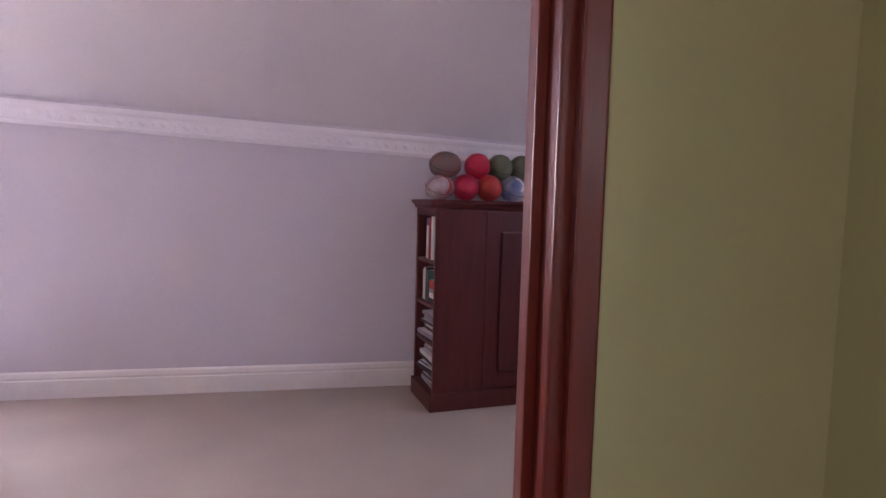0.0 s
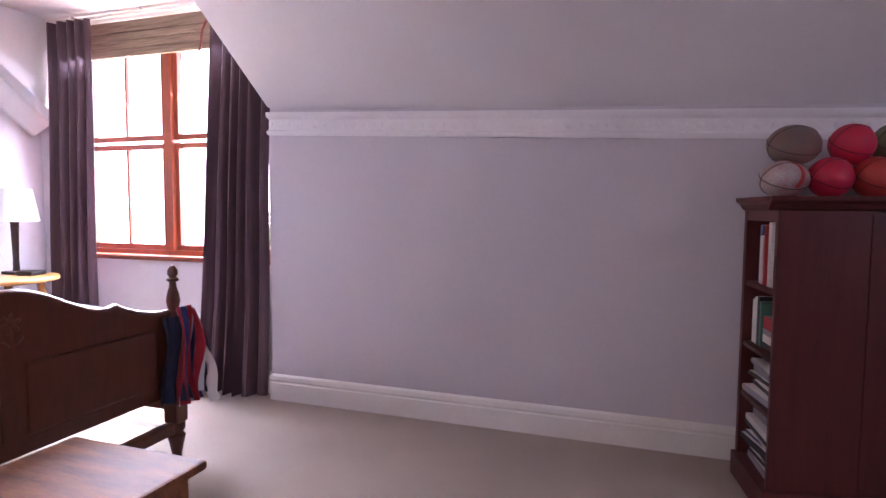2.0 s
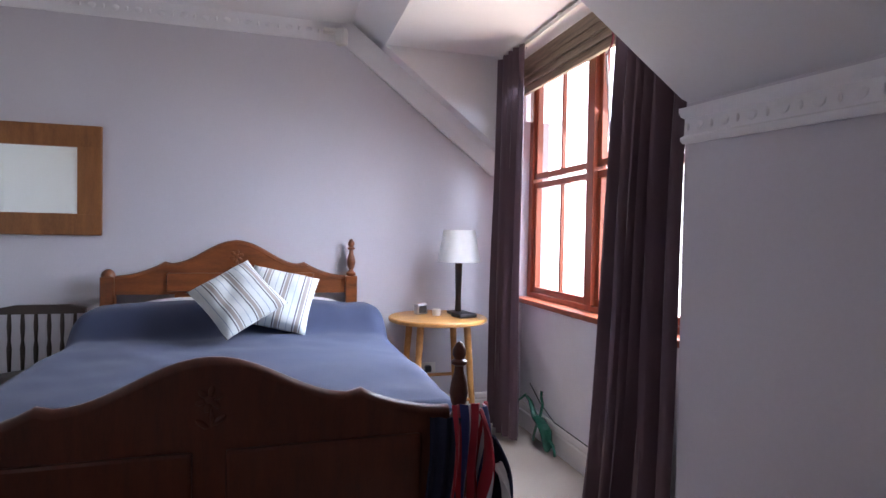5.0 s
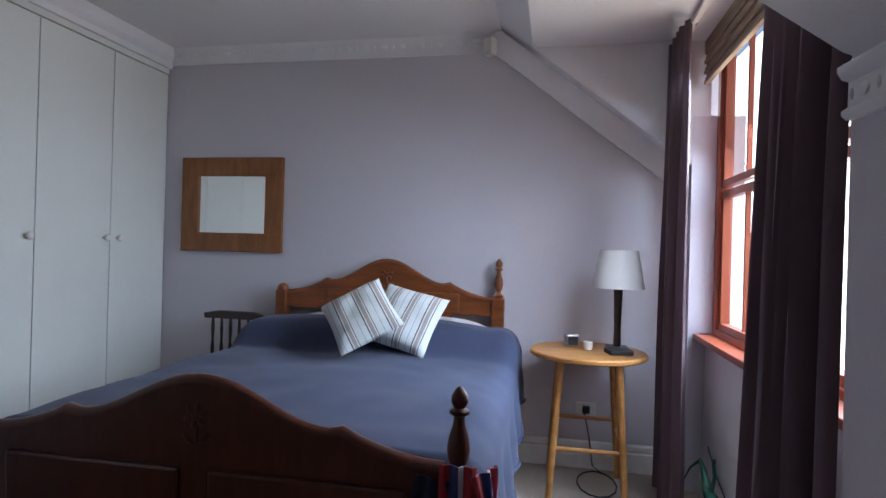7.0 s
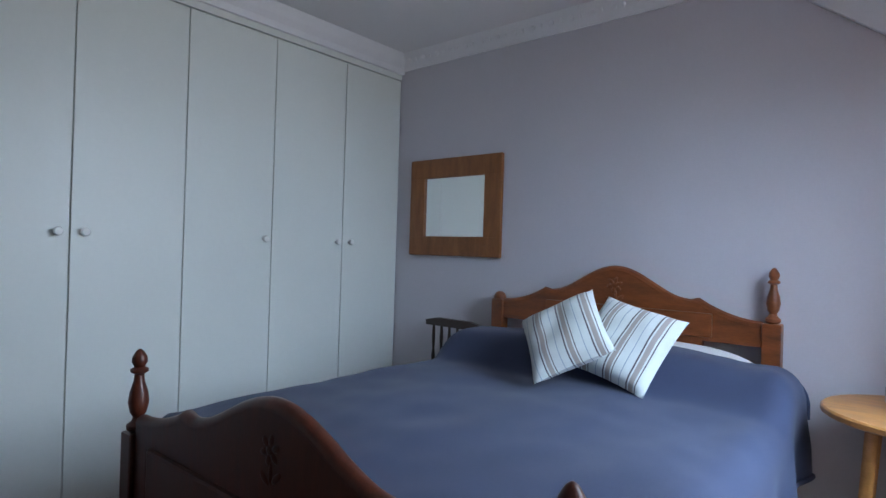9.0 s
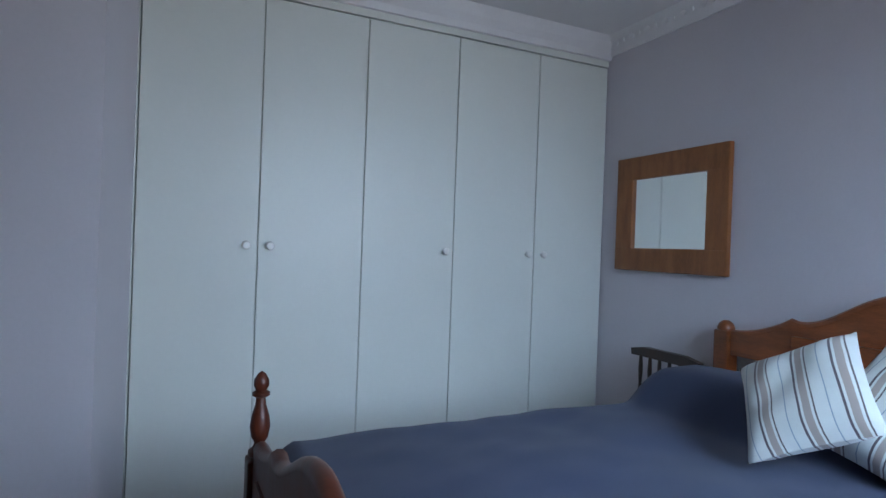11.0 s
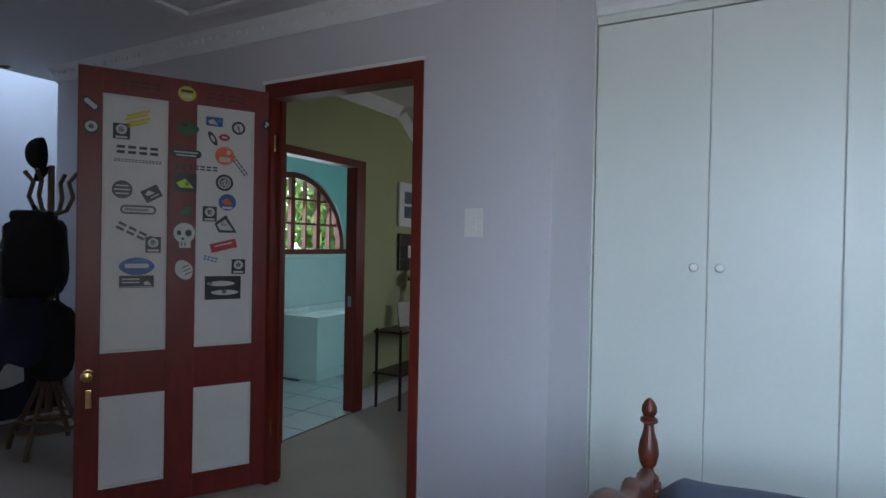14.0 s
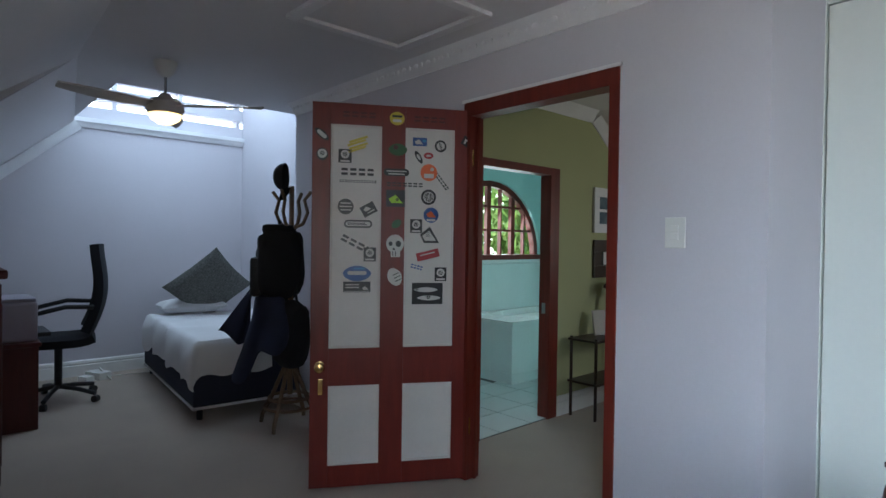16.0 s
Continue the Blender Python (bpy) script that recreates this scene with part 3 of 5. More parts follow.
for x0, x1 in ((LA, LB), (LC, LD)):
    for z0, z1 in ((LZ[0], LZ[1]), (LZ[2], LZ[3])):
        part("panel", boxm(x0, x1, -LT + 0.012, -0.012, z0, z1), DOORWHITE, leaf, "white painted panel")
        bm = bmesh.new()
        for a in ((x0, x0 + 0.012, z0, z1), (x1 - 0.012, x1, z0, z1), (x0 + 0.012, x1 - 0.012, z0, z0 + 0.012), (x0 + 0.012, x1 - 0.012, z1 - 0.012, z1)):
            bm_box(bm, a[0], a[1], -0.012, -0.004, a[2], a[3], 0.003)
        part("bead", bm, DOORWHITE, leaf)
bm = lathe([(0.026, 0), (0.026, 0.004), (0.012, 0.008), (0.010, 0.03), (0.018, 0.036), (0.026, 0.045), (0.028, 0.055), (0.022, 0.066), (0.006, 0.070)], 20)
bm.transform(pose(LW - 0.050, 0.0, 0.655, -90, 0, 0))
part("door_knob", bm, BRASS, leaf, "round brass door knob", True)
bm = lathe([(0.026, 0), (0.026, 0.004), (0.012, 0.008), (0.010, 0.03), (0.018, 0.036), (0.026, 0.045), (0.028, 0.055), (0.022, 0.066), (0.006, 0.070)], 20)
bm.transform(pose(LW - 0.050, -LT, 0.655, 90, 0, 0))
part("door_knob", bm, BRASS, leaf, "round brass door knob", True)
part("keyhole_plate", boxm(LW - 0.068, LW - 0.042, 0.0, 0.004, 0.50, 0.585, 0.003), BRASS, leaf)
for z in (0.25, 1.75):
    part("hinge", cyl((-0.004, 0.004, z), (-0.004, 0.004, z + 0.09), 0.006), BRASS, leaf)

# ---- bathroom door frame ----
fr = door_frame("door_2", "dark red varnished frame of the bathroom doorway")
for y0, y1 in ((0.115, 0.225), (0.965, 1.07)):
    part("jamb", boxm(XB - 0.02, XB + 0.08, y0, y1, 0, 1.904, 0.004), JAMB, fr)
part("head", boxm(XB - 0.021, XB + 0.081, 0.116, 1.069, 1.85, 1.905, 0.004), JAMB, fr)
part("strike_plate", boxm(XB + 0.02, XB + 0.05, 0.225, 0.229, 0.80, 0.88), STEEL, fr)

# ---- dormer window ----
win = thing("window_1", (0, 0, 0), "varnished wooden casement window in the dormer, sunlit", "window")
win["kind"] = "structure"
WX0, WX1, WZ0, WZ1, WXM, WZM = XL, XR, 0.81, 2.285, -2.56, 1.535
part("window_sill", boxm(WX0, WX1, YWIN - 0.06, YWIN + 0.15, WZ0 - 0.03, WZ0, 0.006), WINWOOD, win)
for x0, x1 in ((WX0, WX0 + 0.05), (WX1 - 0.05, WX1)):
    part("window_frame", boxm(x0, x1, YWIN + 0.03, YWIN + 0.10, WZ0, WZ1, 0.004), WINWOOD, win)
part("window_frame", boxm(WX0 + 0.05, WX1 - 0.05, YWIN + 0.03, YWIN + 0.10, WZ1 - 0.05, WZ1, 0.004), WINWOOD, win)
part("window_frame", boxm(WX0 + 0.05, WX1 - 0.05, YWIN + 0.03, YWIN + 0.10, WZ0, WZ0 + 0.03, 0.004), WINWOOD, win)
part("mullion", boxm(WXM - 0.035, WXM + 0.035, YWIN + 0.02, YWIN + 0.10, WZ0 + 0.03, WZ1 - 0.05, 0.005), WINWOOD, win)
for sx0, sx1 in ((WX0 + 0.05, WXM - 0.035), (WXM + 0.035, WX1 - 0.05)):
    for z0, z1 in ((WZ0 + 0.03, WZM - 0.01), (WZM + 0.01, WZ1 - 0.05)):
        sash = part("sash", boxm(sx0, sx1, YWIN + 0.045, YWIN + 0.085, z0, z0 + 0.035, 0.003), WINWOOD, win)
        part("sash_rail", boxm(sx0, sx1, YWIN + 0.045, YWIN + 0.085, z1 - 0.035, z1, 0.003), WINWOOD, sash)
        for x0, x1 in ((sx0, sx0 + 0.032), (sx1 - 0.032, sx1)):
            part("sash_stile", boxm(x0, x1, YWIN + 0.046, YWIN + 0.084, z0 + 0.035, z1 - 0.035, 0.003), WINWOOD, sash)
        xm = (sx0 + sx1) / 2
        part("glazing_bar", boxm(xm - 0.009, xm + 0.009, YWIN + 0.055, YWIN + 0.078, z0 + 0.035, z1 - 0.035, 0.002), WINWOOD, sash)
        g = part("pane", boxm(sx0 + 0.03, sx1 - 0.03, YWIN + 0.064, YWIN + 0.068, z0 + 0.03, z1 - 0.03), GLASSW, sash)
        g.visible_shadow = False
part("casement_stay", tube([(WXM + 0.16, YWIN + 0.04, WZM + 0.06), (WXM + 0.11, YWIN + 0.03, WZ1 - 0.15)], 0.005), STEEL, win)

# bathroom window bars
bw = thing("window_2", (0, 0, 0), "arched wooden bathroom window with garden greenery outside", "window")
bw["kind"] = "structure"
bm = bmesh.new()
o_, i_ = arch_pts(AR), arch_pts(AR - 0.06)
for k in range(len(o_) - 1):
    prism([o_[k], o_[k + 1], i_[k + 1], i_[k]], XBW + 0.03, XBW + 0.10, "yz", bm)
part("window_frame", bm, JAMB, bw)
part("window_sill", boxm(XBW - 0.03, XBW + 0.12, AC - AR, AC + AR, ASILL - 0.03, ASILL + 0.03, 0.004), JAMB, bw)
for k in range(-4, 5):
    y = AC + k * 0.2
    h = math.sqrt(max(0.0, (AR - 0.03) ** 2 - (k * 0.2) ** 2))
    hw = 0.03 if k % 2 == 0 else 0.010
    if h > 0.1:
        part("glazing_bar", boxm(XBW + 0.045, XBW + 0.09, y - hw, y + hw, ASILL + 0.03, ASILL + h), JAMB, bw)
for z in (0.30, 0.56):
    h = math.sqrt((AR - 0.03) ** 2 - z * z)
    part("glazing_bar", boxm(XBW + 0.05, XBW + 0.085, AC - h, AC + h, ASILL + z - 0.012, ASILL + z + 0.012), JAMB, bw)

# ---- fitted wardrobe ----
edges = [XF - 0.004, -1.635, -2.10, -2.572, -3.054, XW + 0.005]
knob_side = [1, 0, 1, 1, 0]
setting("wardrobe_fascia", boxm(XW, XF, YF - 0.02, YF, 2.295, ZC, 0.002), WARD, "cream lacquered panel above the wardrobe doors", "panel")
bm = sweep([(0, 0), (0.02, 0), (0.030, 0.03), (0.055, 0.06), (0.085, 0.11), (0, 0.11)], (XW, YF, ZC - 0.11), (XF, YF, ZC - 0.11), (0, 0, 1), (0, 1, 0))
setting("trim_wardrobe_cornice", bm, MOULD, "white cornice above the wardrobe", "cornice")
for k in range(5):
    x1, x0 = edges[k], edges[k + 1]
    u = thing("wardrobe_unit", ((x0 + x1) / 2, YF, 0), "tall cream lacquered fitted wardrobe unit, closed door", "wardrobe", "fitted wardrobe units")
    h = (x1 - x0) / 2
    part("body", boxm(-h, h, -0.62, -0.009, 0.0, 2.29), GROOVE, u)
    part("plinth", boxm(-h, h, -0.008, -0.0045, 0.0, 0.07), WARD, u)
    dr = part("door", boxm(-h + 0.003, h - 0.003, -0.008, 0, 0.075, 2.288, 0.002), WARD, u)
    kx = h - 0.050 if knob_side[k] == 0 else -h + 0.048
    bm = lathe([(0.008, 0), (0.008, 0.012), (0.017, 0.020), (0.019, 0.028), (0.014, 0.036), (0.003, 0.038)], 16)
    bm.transform(pose(kx, 0, 1.215, -90, 0, 0))
    part("knob", bm, KNOBW, dr, "white porcelain knob", True)
setting("trim_wardrobe_edge", boxm(XF - 0.002, XF + 0.018, YF - 0.02, YF + 0.015, 0, ZC - 0.11, 0.004), WARD, "cream strip beside the wardrobe", "trim")

# light switch
sw = thing("light_switch", (-0.750, YD, 1.383), "cream double light switch on the lilac wall", "switch")
part("plate", boxm(-0.042, 0.042, 0, 0.008, -0.062, 0.062, 0.003), WHITEP, sw)
part("rocker", boxm(-0.016, 0.016, 0.008, 0.013, 0.004, 0.03, 0.002), KNOBW, sw)
part("rocker", boxm(-0.016, 0.016, 0.008, 0.013, -0.028, -0.002, 0.002), KNOBW, sw)

# ---- bed ----
FX, HX, BY0, BY1 = -1.562, -3.460, 1.995, 3.36
BH0, BH1 = BY0 - 0.010, BY1 - 0.060   # the head end is a little narrower
BYM = (BY0 + BY1) / 2
SKEW = Matrix.Translation((FX, BYM, 0)) @ Matrix.Rotation(radians(1.0), 4, "Z") @ Matrix.Translation((-FX, -BYM, 0))
bed = thing("double_bed", (0, 0, 0), "reddish pine double bed with turned finial posts and curved footboard", "bed")
bed.matrix_world = SKEW


def finial(x, y, z, s=1.0):
    prof = [(0.022, 0), (0.030, 0.008), (0.030, 0.020), (0.018, 0.030), (0.014, 0.042), (0.022, 0.055), (0.028, 0.085), (0.024, 0.115), (0.015, 0.145), (0.013, 0.165), (0.024, 0.172), (0.024, 0.180), (0.014, 0.186), (0.021, 0.200), (0.020, 0.215), (0.010, 0.232), (0.002, 0.238)]
    return lathe([(r * s, h * s) for r, h in prof], 18, None, (x, y, z))


def crest(y0, y1, z_end, z_sh, z_mid, n=40):
    """Camel-back outline: low at the posts, a small step, then a rise to the middle."""
    pts = []
    for k in range(n + 1):
        t = abs(2 * k / n - 1)
        if t < 0.55:
            z = z_sh + (z_mid - z_sh) * (0.5 + 0.5 * math.cos(math.pi * t / 0.55))
        elif t < 0.62:
            z = z_sh + 0.012 * math.sin(math.pi * (t - 0.55) / 0.07)
        else:
            u = (t - 0.62) / 0.38
            z = z_sh + (z_end - z_sh) * math.sin(u * math.pi / 2) ** 0.9
        pts.append((y0 + (y1 - y0) * k / n, z))
    return pts


def sprig(bm, x, z, k):
    """A carved flower with a stem and leaves, low relief."""
    bits = [(0, 0, 0.016, 0.016, 0)] + [(0.024 * math.cos(a), 0.024 * math.sin(a), 0.017, 0.010, a) for a in [0.3 + 1.05 * q for q in range(6)]]
    bits += [(0.006, -0.055, 0.006, 0.030, 0), (0.028, -0.060, 0.024, 0.010, 0.7), (-0.020, -0.070, 0.024, 0.010, 2.5)]
    for dy, dz, ry, rz, a in bits:
        r = bmesh.ops.create_icosphere(bm, subdivisions=2, radius=1.0)
        m = Matrix.Translation((x, BYM + dy * k, z + dz * k)) @ Matrix.Rotation(a, 4, "X") @ Matrix.Diagonal((0.007, ry * k, rz * k, 1))
        bmesh.ops.transform(bm, matrix=m, verts=r["verts"])


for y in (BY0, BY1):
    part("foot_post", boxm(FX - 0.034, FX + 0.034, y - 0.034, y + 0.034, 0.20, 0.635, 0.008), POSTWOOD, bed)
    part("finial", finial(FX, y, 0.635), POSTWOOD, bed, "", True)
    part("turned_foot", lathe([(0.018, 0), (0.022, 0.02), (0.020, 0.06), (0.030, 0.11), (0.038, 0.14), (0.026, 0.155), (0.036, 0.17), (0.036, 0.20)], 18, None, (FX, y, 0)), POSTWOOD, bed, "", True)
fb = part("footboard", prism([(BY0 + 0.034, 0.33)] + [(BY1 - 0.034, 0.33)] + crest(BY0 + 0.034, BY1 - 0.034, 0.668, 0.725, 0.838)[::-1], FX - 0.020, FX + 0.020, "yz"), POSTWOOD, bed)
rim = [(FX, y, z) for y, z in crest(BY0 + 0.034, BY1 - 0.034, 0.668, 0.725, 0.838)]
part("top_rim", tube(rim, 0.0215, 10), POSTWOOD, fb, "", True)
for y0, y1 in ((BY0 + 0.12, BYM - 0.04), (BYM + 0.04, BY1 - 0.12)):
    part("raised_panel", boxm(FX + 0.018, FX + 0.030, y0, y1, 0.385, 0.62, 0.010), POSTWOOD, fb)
bm = bmesh.new()
sprig(bm, FX + 0.018, 0.752, 0.9)
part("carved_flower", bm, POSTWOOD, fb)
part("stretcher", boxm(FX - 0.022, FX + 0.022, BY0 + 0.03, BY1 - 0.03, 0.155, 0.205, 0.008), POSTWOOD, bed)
for y in (BY0, BY1):
    part("side_rail", boxm(HX, FX - 0.03, y - 0.014, y + 0.014, 0.25, 0.40, 0.005), BEDWOOD, bed)
for y in (BH0, BH1):
    part("head_post", boxm(HX - 0.033, HX + 0.033, y - 0.035, y + 0.035, 0.0, 0.93, 0.007), BEDWOOD, bed)
part("finial", finial(HX, BH1, 0.93, 0.95), BEDWOOD, bed, "", True)
part("post_cap", lathe([(0.034, 0), (0.036, 0.01), (0.028, 0.028), (0.012, 0.04)], 16, None, (HX, BH0, 0.93)), BEDWOOD, bed, "", True)
hb = part("headboard", prism([(BH0 + 0.035, 0.83), (BYM - 0.36, 0.83), (BYM - 0.36, 0.76), (BYM + 0.36, 0.76), (BYM + 0.36, 0.83), (BH1 - 0.035, 0.83)] + crest(BH0 + 0.035, BH1 - 0.035, 0.915, 0.985, 1.118)[::-1], HX - 0.016, HX + 0.018, "yz"), BEDWOOD, bed)
rim = [(HX, y, z) for y, z in crest(BH0 + 0.035, BH1 - 0.035, 0.915, 0.985, 1.118)]
part("top_rim", tube(rim, 0.020, 8), BEDWOOD, hb, "", True)
part("raised_panel", boxm(HX + 0.016, HX + 0.028, BYM - 0.40, BYM + 0.40, 0.845, 0.95, 0.010), BEDWOOD, hb)
bm = bmesh.new()
sprig(bm, HX + 0.018, 1.045, 1.0)
bmesh.ops.translate(bm, vec=(0, -0.035, 0), verts=bm.verts)
part("carved_flower", bm, BEDWOOD, hb)
part("headboard_rail", boxm(HX - 0.014, HX + 0.014, BH0 + 0.035, BH1 - 0.035, 0.40, 0.62, 0.005), BEDWOOD, bed)

mt = thing("mattress", (0, 0, 0.40), "white sheeted mattress on the double bed", "mattress")
mt.matrix_world = SKEW @ pose(0, 0, 0.40)
part("mattress_body", boxm(HX + 0.035, FX - 0.04, BY0 + 0.02, BY1 - 0.02, -0.10, 0.245, 0.04), SHEET, mt, "", True)
for yc in (BYM - 0.31, BYM + 0.31):
    p = thing("bed_pillow", (HX + 0.25, yc, 0.645), "white bed pillow under the blue duvet", "pillow", "pillows under the duvet")
    p.matrix_world = SKEW @ pose(HX + 0.25, yc, 0.645)
    part("pillow_body", grid_cloth(14, 14, lambda u, v: (0.42 * (u - 0.5), 0.62 * (v - 0.5), 0.115 * (max(0, 1 - (2 * u - 1) ** 4) * max(0, 1 - (2 * v - 1) ** 4)) ** 0.6), 0.02), SHEET, p, "", True)


def duvet_pt(u, v):
    """u from the headboard to the foot, v across the bed and down both sides."""
    x = HX + 0.09 + (FX - 0.035 - HX - 0.09) * u
    s = (v - 0.5) * 2.16
    half, rad = (BY1 - BY0) / 2 + 0.075, 0.10
    top = 0.675 + 0.160 * math.exp(-((u - 0.10) / 0.115) ** 4) * (1 - 0.25 * abs(s) / half)
    if u > 0.97:
        top -= 0.05 * (u - 0.97) / 0.03
    a = abs(s)
    flat = half - rad
    if a <= flat:
        y, z = s, top
    elif a <= flat + rad * math.pi / 2:
        th = (a - flat) / rad
        y, z = math.copysign(flat + rad * math.sin(th), s), top - rad * (1 - math.cos(th))
    else:
        dwn = a - flat - rad * math.pi / 2
        y = math.copysign(half + 0.018 * math.sin(x * 19 + s) * min(1, dwn * 6) + 0.05 * dwn, s)
        z = top - rad - dwn
    w = noise.noise(Vector((x * 2.2, y * 2.6, 0))) * 0.016 + noise.noise(Vector((x * 5, y * 6, 4))) * 0.005 + noise.noise(Vector((x * 5 + y * 4, y * 9 - x * 5, 8))) * 0.005
    return (x, BYM + y, z + w * (1 if a <= flat + rad else 0.5))


sh = thing("bed_sheet", (0, 0, 0), "white cotton sheet edge showing beyond the duvet at the headboard", "sheet")
sh.matrix_world = SKEW
part("cloth", grid_cloth(10, 40, lambda u, v: (HX + 0.055 + 0.16 * u, BYM + (v - 0.5) * 1.36, 0.655 + 0.165 * max(0.0, 1 - abs(2 * v - 1) ** 5) ** 0.7 - 0.012 * u), 0.008), SHEET, sh, "", True)

dv = thing("duvet", (0, 0, 0), "slate blue cotton duvet cover spread over the double bed", "duvet")
dv.matrix_world = SKEW
part("cover", grid_cloth(90, 84, duvet_pt, 0.018), DUVET, dv, "", True)
for v in (0.0, 1.0):
    part("hem", tube([duvet_pt(k / 60, v) for k in range(61)], 0.011, 7), DUVET, dv, "", True)
part("piping", tube([duvet_pt(0.0, 0.1 + 0.8 * k / 60) for k in range(61)], 0.011, 7), DUVET, dv, "", True)


def pillow(name, w, h, d, material, m, label, category, group=""):
    def side(sgn):
        def fn(u, v):
            a, b = 2 * u - 1, 2 * v - 1
            pin = 1 - 0.07 * (1 - a * a) * b * b
            pin2 = 1 - 0.07 * (1 - b * b) * a * a
            puff = (max(0, 1 - a ** 4) * max(0, 1 - b ** 4)) ** 0.55
            k = noise.noise(Vector((u * 4, v * 4, sgn * 3 + w))) * 0.014 * puff
            return (a * w / 2 * pin2, b * h / 2 * pin, sgn * (d / 2 * puff + k))
        return fn
    bm = grid_cloth(22, 22, side(1))
    grid_cloth(22, 22, side(-1), 0, bm)
    bmesh.ops.remove_doubles(bm, verts=bm.verts, dist=0.0008)
    bmesh.ops.recalc_face_normals(bm, faces=bm.faces)
    e = new(name)
    e.matrix_world = m
    tagged(e, label, category, group)
    part("pillow_cover", bm, material, e, "", True)
    return e


pillow("throw_pillow", 0.35, 0.36, 0.12, PILLOWS, pose(-3.00, 2.845, 0.845, 0, 50, 4) @ pose(0, 0, 0, 0, 0, 74), "pale striped square pillow leaning on the bed", "pillow", "striped throw pillows")
pillow("throw_pillow", 0.33, 0.36, 0.11, PILLOWS, pose(-2.87, 2.655, 0.868, 0, 46, -8) @ pose(0, 0, 0, 0, 0, 130), "pale striped square pillow propped diagonally on another", "pillow", "striped throw pillows")

# ---- scarves and clothes over the foot post ----


def drape(x, y, ztop, zbot, width, ang, material, name, label, depth=0.05):
    e = thing(name, (x, y, 0), label, "scarf", rz=ang)

    def fn(u, v):
        yy = (v - 0.5) * width * (1 + 0.4 * u)
        z = ztop - (ztop - zbot) * u
        xx = depth * (0.6 + 0.9 * u) + 0.014 * math.sin(v * 16 + u * 3) * (0.4 + u) + 0.02 * math.sin(u * 5 + v * 2)
        return (xx, yy, z)
    part("cloth", grid_cloth(24, 16, fn, 0.006), material, e, "", True)
    return e


drape(FX, BY1 + 0.00, 0.700, 0.29, 0.085, 12, SCARFR, "scarf", "red striped scarf with white bands hung on the bed post", 0.045)
drape(FX, BY1 + 0.03, 0.685, 0.33, 0.10, 70, SCARFR, "scarf", "red striped scarf folded over the bed post", 0.050)
drape(FX, BY1 - 0.05, 0.665, 0.31, 0.09, -4, NAVY, "scarf", "navy scarf hanging on the bed post", 0.040)
drape(FX, BY1 + 0.03, 0.60, 0.30, 0.14, 110, NAVY, "cap", "dark blue cap and cloth hanging behind the bed post", 0.075)
drape(FX, BY1 + 0.06, 0.52, 0.26, 0.07, 60, SHEET, "towel", "white cloth hanging below the scarves on the bed post", 0.085)

# ---- chest at the foot of the bed ----
ch = thing("blanket_chest", (-1.12, 2.37, 0), "brown varnished wooden chest at the foot of the bed", "chest")
part("body", boxm(-0.22, 0.22, -0.34, 0.34, 0.04, 0.375, 0.006), CHESTWOOD, ch)
part("lid", boxm(-0.25, 0.26, -0.37, 0.37, 0.375, 0.402, 0.010), CHESTWOOD, ch)
part("plinth", boxm(-0.23, 0.23, -0.35, 0.35, 0.0, 0.05, 0.004), CHESTWOOD, ch)

# ---- bedside table, lamp, small things ----
TBX, TBY, TBZ = -3.228, 3.755, 0.705
tb = thing("bedside_table", (TBX, TBY, 0), "round honey pine bedside table with four splayed legs", "table")
part("tabletop", lathe([(0.284, TBZ - 0.026), (0.293, TBZ - 0.020), (0.293, TBZ - 0.006), (0.286, TBZ)], 48), PINE, tb, "", True)
for k in range(4):
    a = radians(45 + 90 * k)
    ca, sa = math.cos(a), math.sin(a)
    part("leg", cyl((0.255 * ca, 0.255 * sa, 0), (0.195 * ca, 0.195 * sa, TBZ - 0.026), 0.016, 0.021), PINE, tb, "", True)
for k in range(4):
    a, b = radians(45 + 90 * k), radians(135 + 90 * k)
    z = (0.27, 0.315, 0.27, 0.245)[k]
    r = 0.255 - 0.06 * z / TBZ
    part("stretcher", cyl((r * math.cos(a), r * math.sin(a), z), (r * math.cos(b), r * math.sin(b), z), 0.0105), PINE, tb, "", True)
lm = thing("table_lamp", (-3.305, 3.905, TBZ), "table lamp with dark wooden stem and cream tapered shade", "lamp")
part("base", boxm(-0.055, 0.055, -0.055, 0.055, 0, 0.018, 0.005), DARKWOOD, lm)
part("stem", lathe([(0.020, 0.018), (0.017, 0.10), (0.022, 0.28), (0.024, 0.335), (0.008, 0.345), (0.008, 0.40)], 16), DARKWOOD, lm, "", True)
bm = bmesh.new()
bmesh.ops.create_cone(bm, cap_ends=False, segments=48, radius1=0.132, radius2=0.096, depth=0.196, matrix=pose(0, 0, 0.418))
bmesh.ops.solidify(bm, geom=list(bm.faces), thickness=0.003)
part("shade", bm, SHADE, lm, "cream fabric shade", True)
ck = thing("alarm_clock", (-3.33, 3.675, TBZ), "small silver alarm clock with dark face", "clock", rz=20)
part("case", boxm(-0.022, 0.022, -0.038, 0.038, 0, 0.065, 0.010), STEEL, ck)
part("dial", boxm(0.022, 0.025, -0.026, 0.026, 0.010, 0.055), BLACK, ck)
pt = thing("small_pot", (-3.26, 3.755, TBZ), "small white pot with a dark lid", "pot")
part("pot", lathe([(0.022, 0), (0.026, 0.012), (0.026, 0.036), (0.020, 0.042)], 18), KNOBW, pt, "", True)
ph = thing("telephone", (-3.17, 3.90, TBZ), "black cordless telephone on its charging base", "telephone", rz=15)
part("charger", boxm(-0.05, 0.05, -0.06, 0.06, 0, 0.025, 0.008), BLACK, ph)
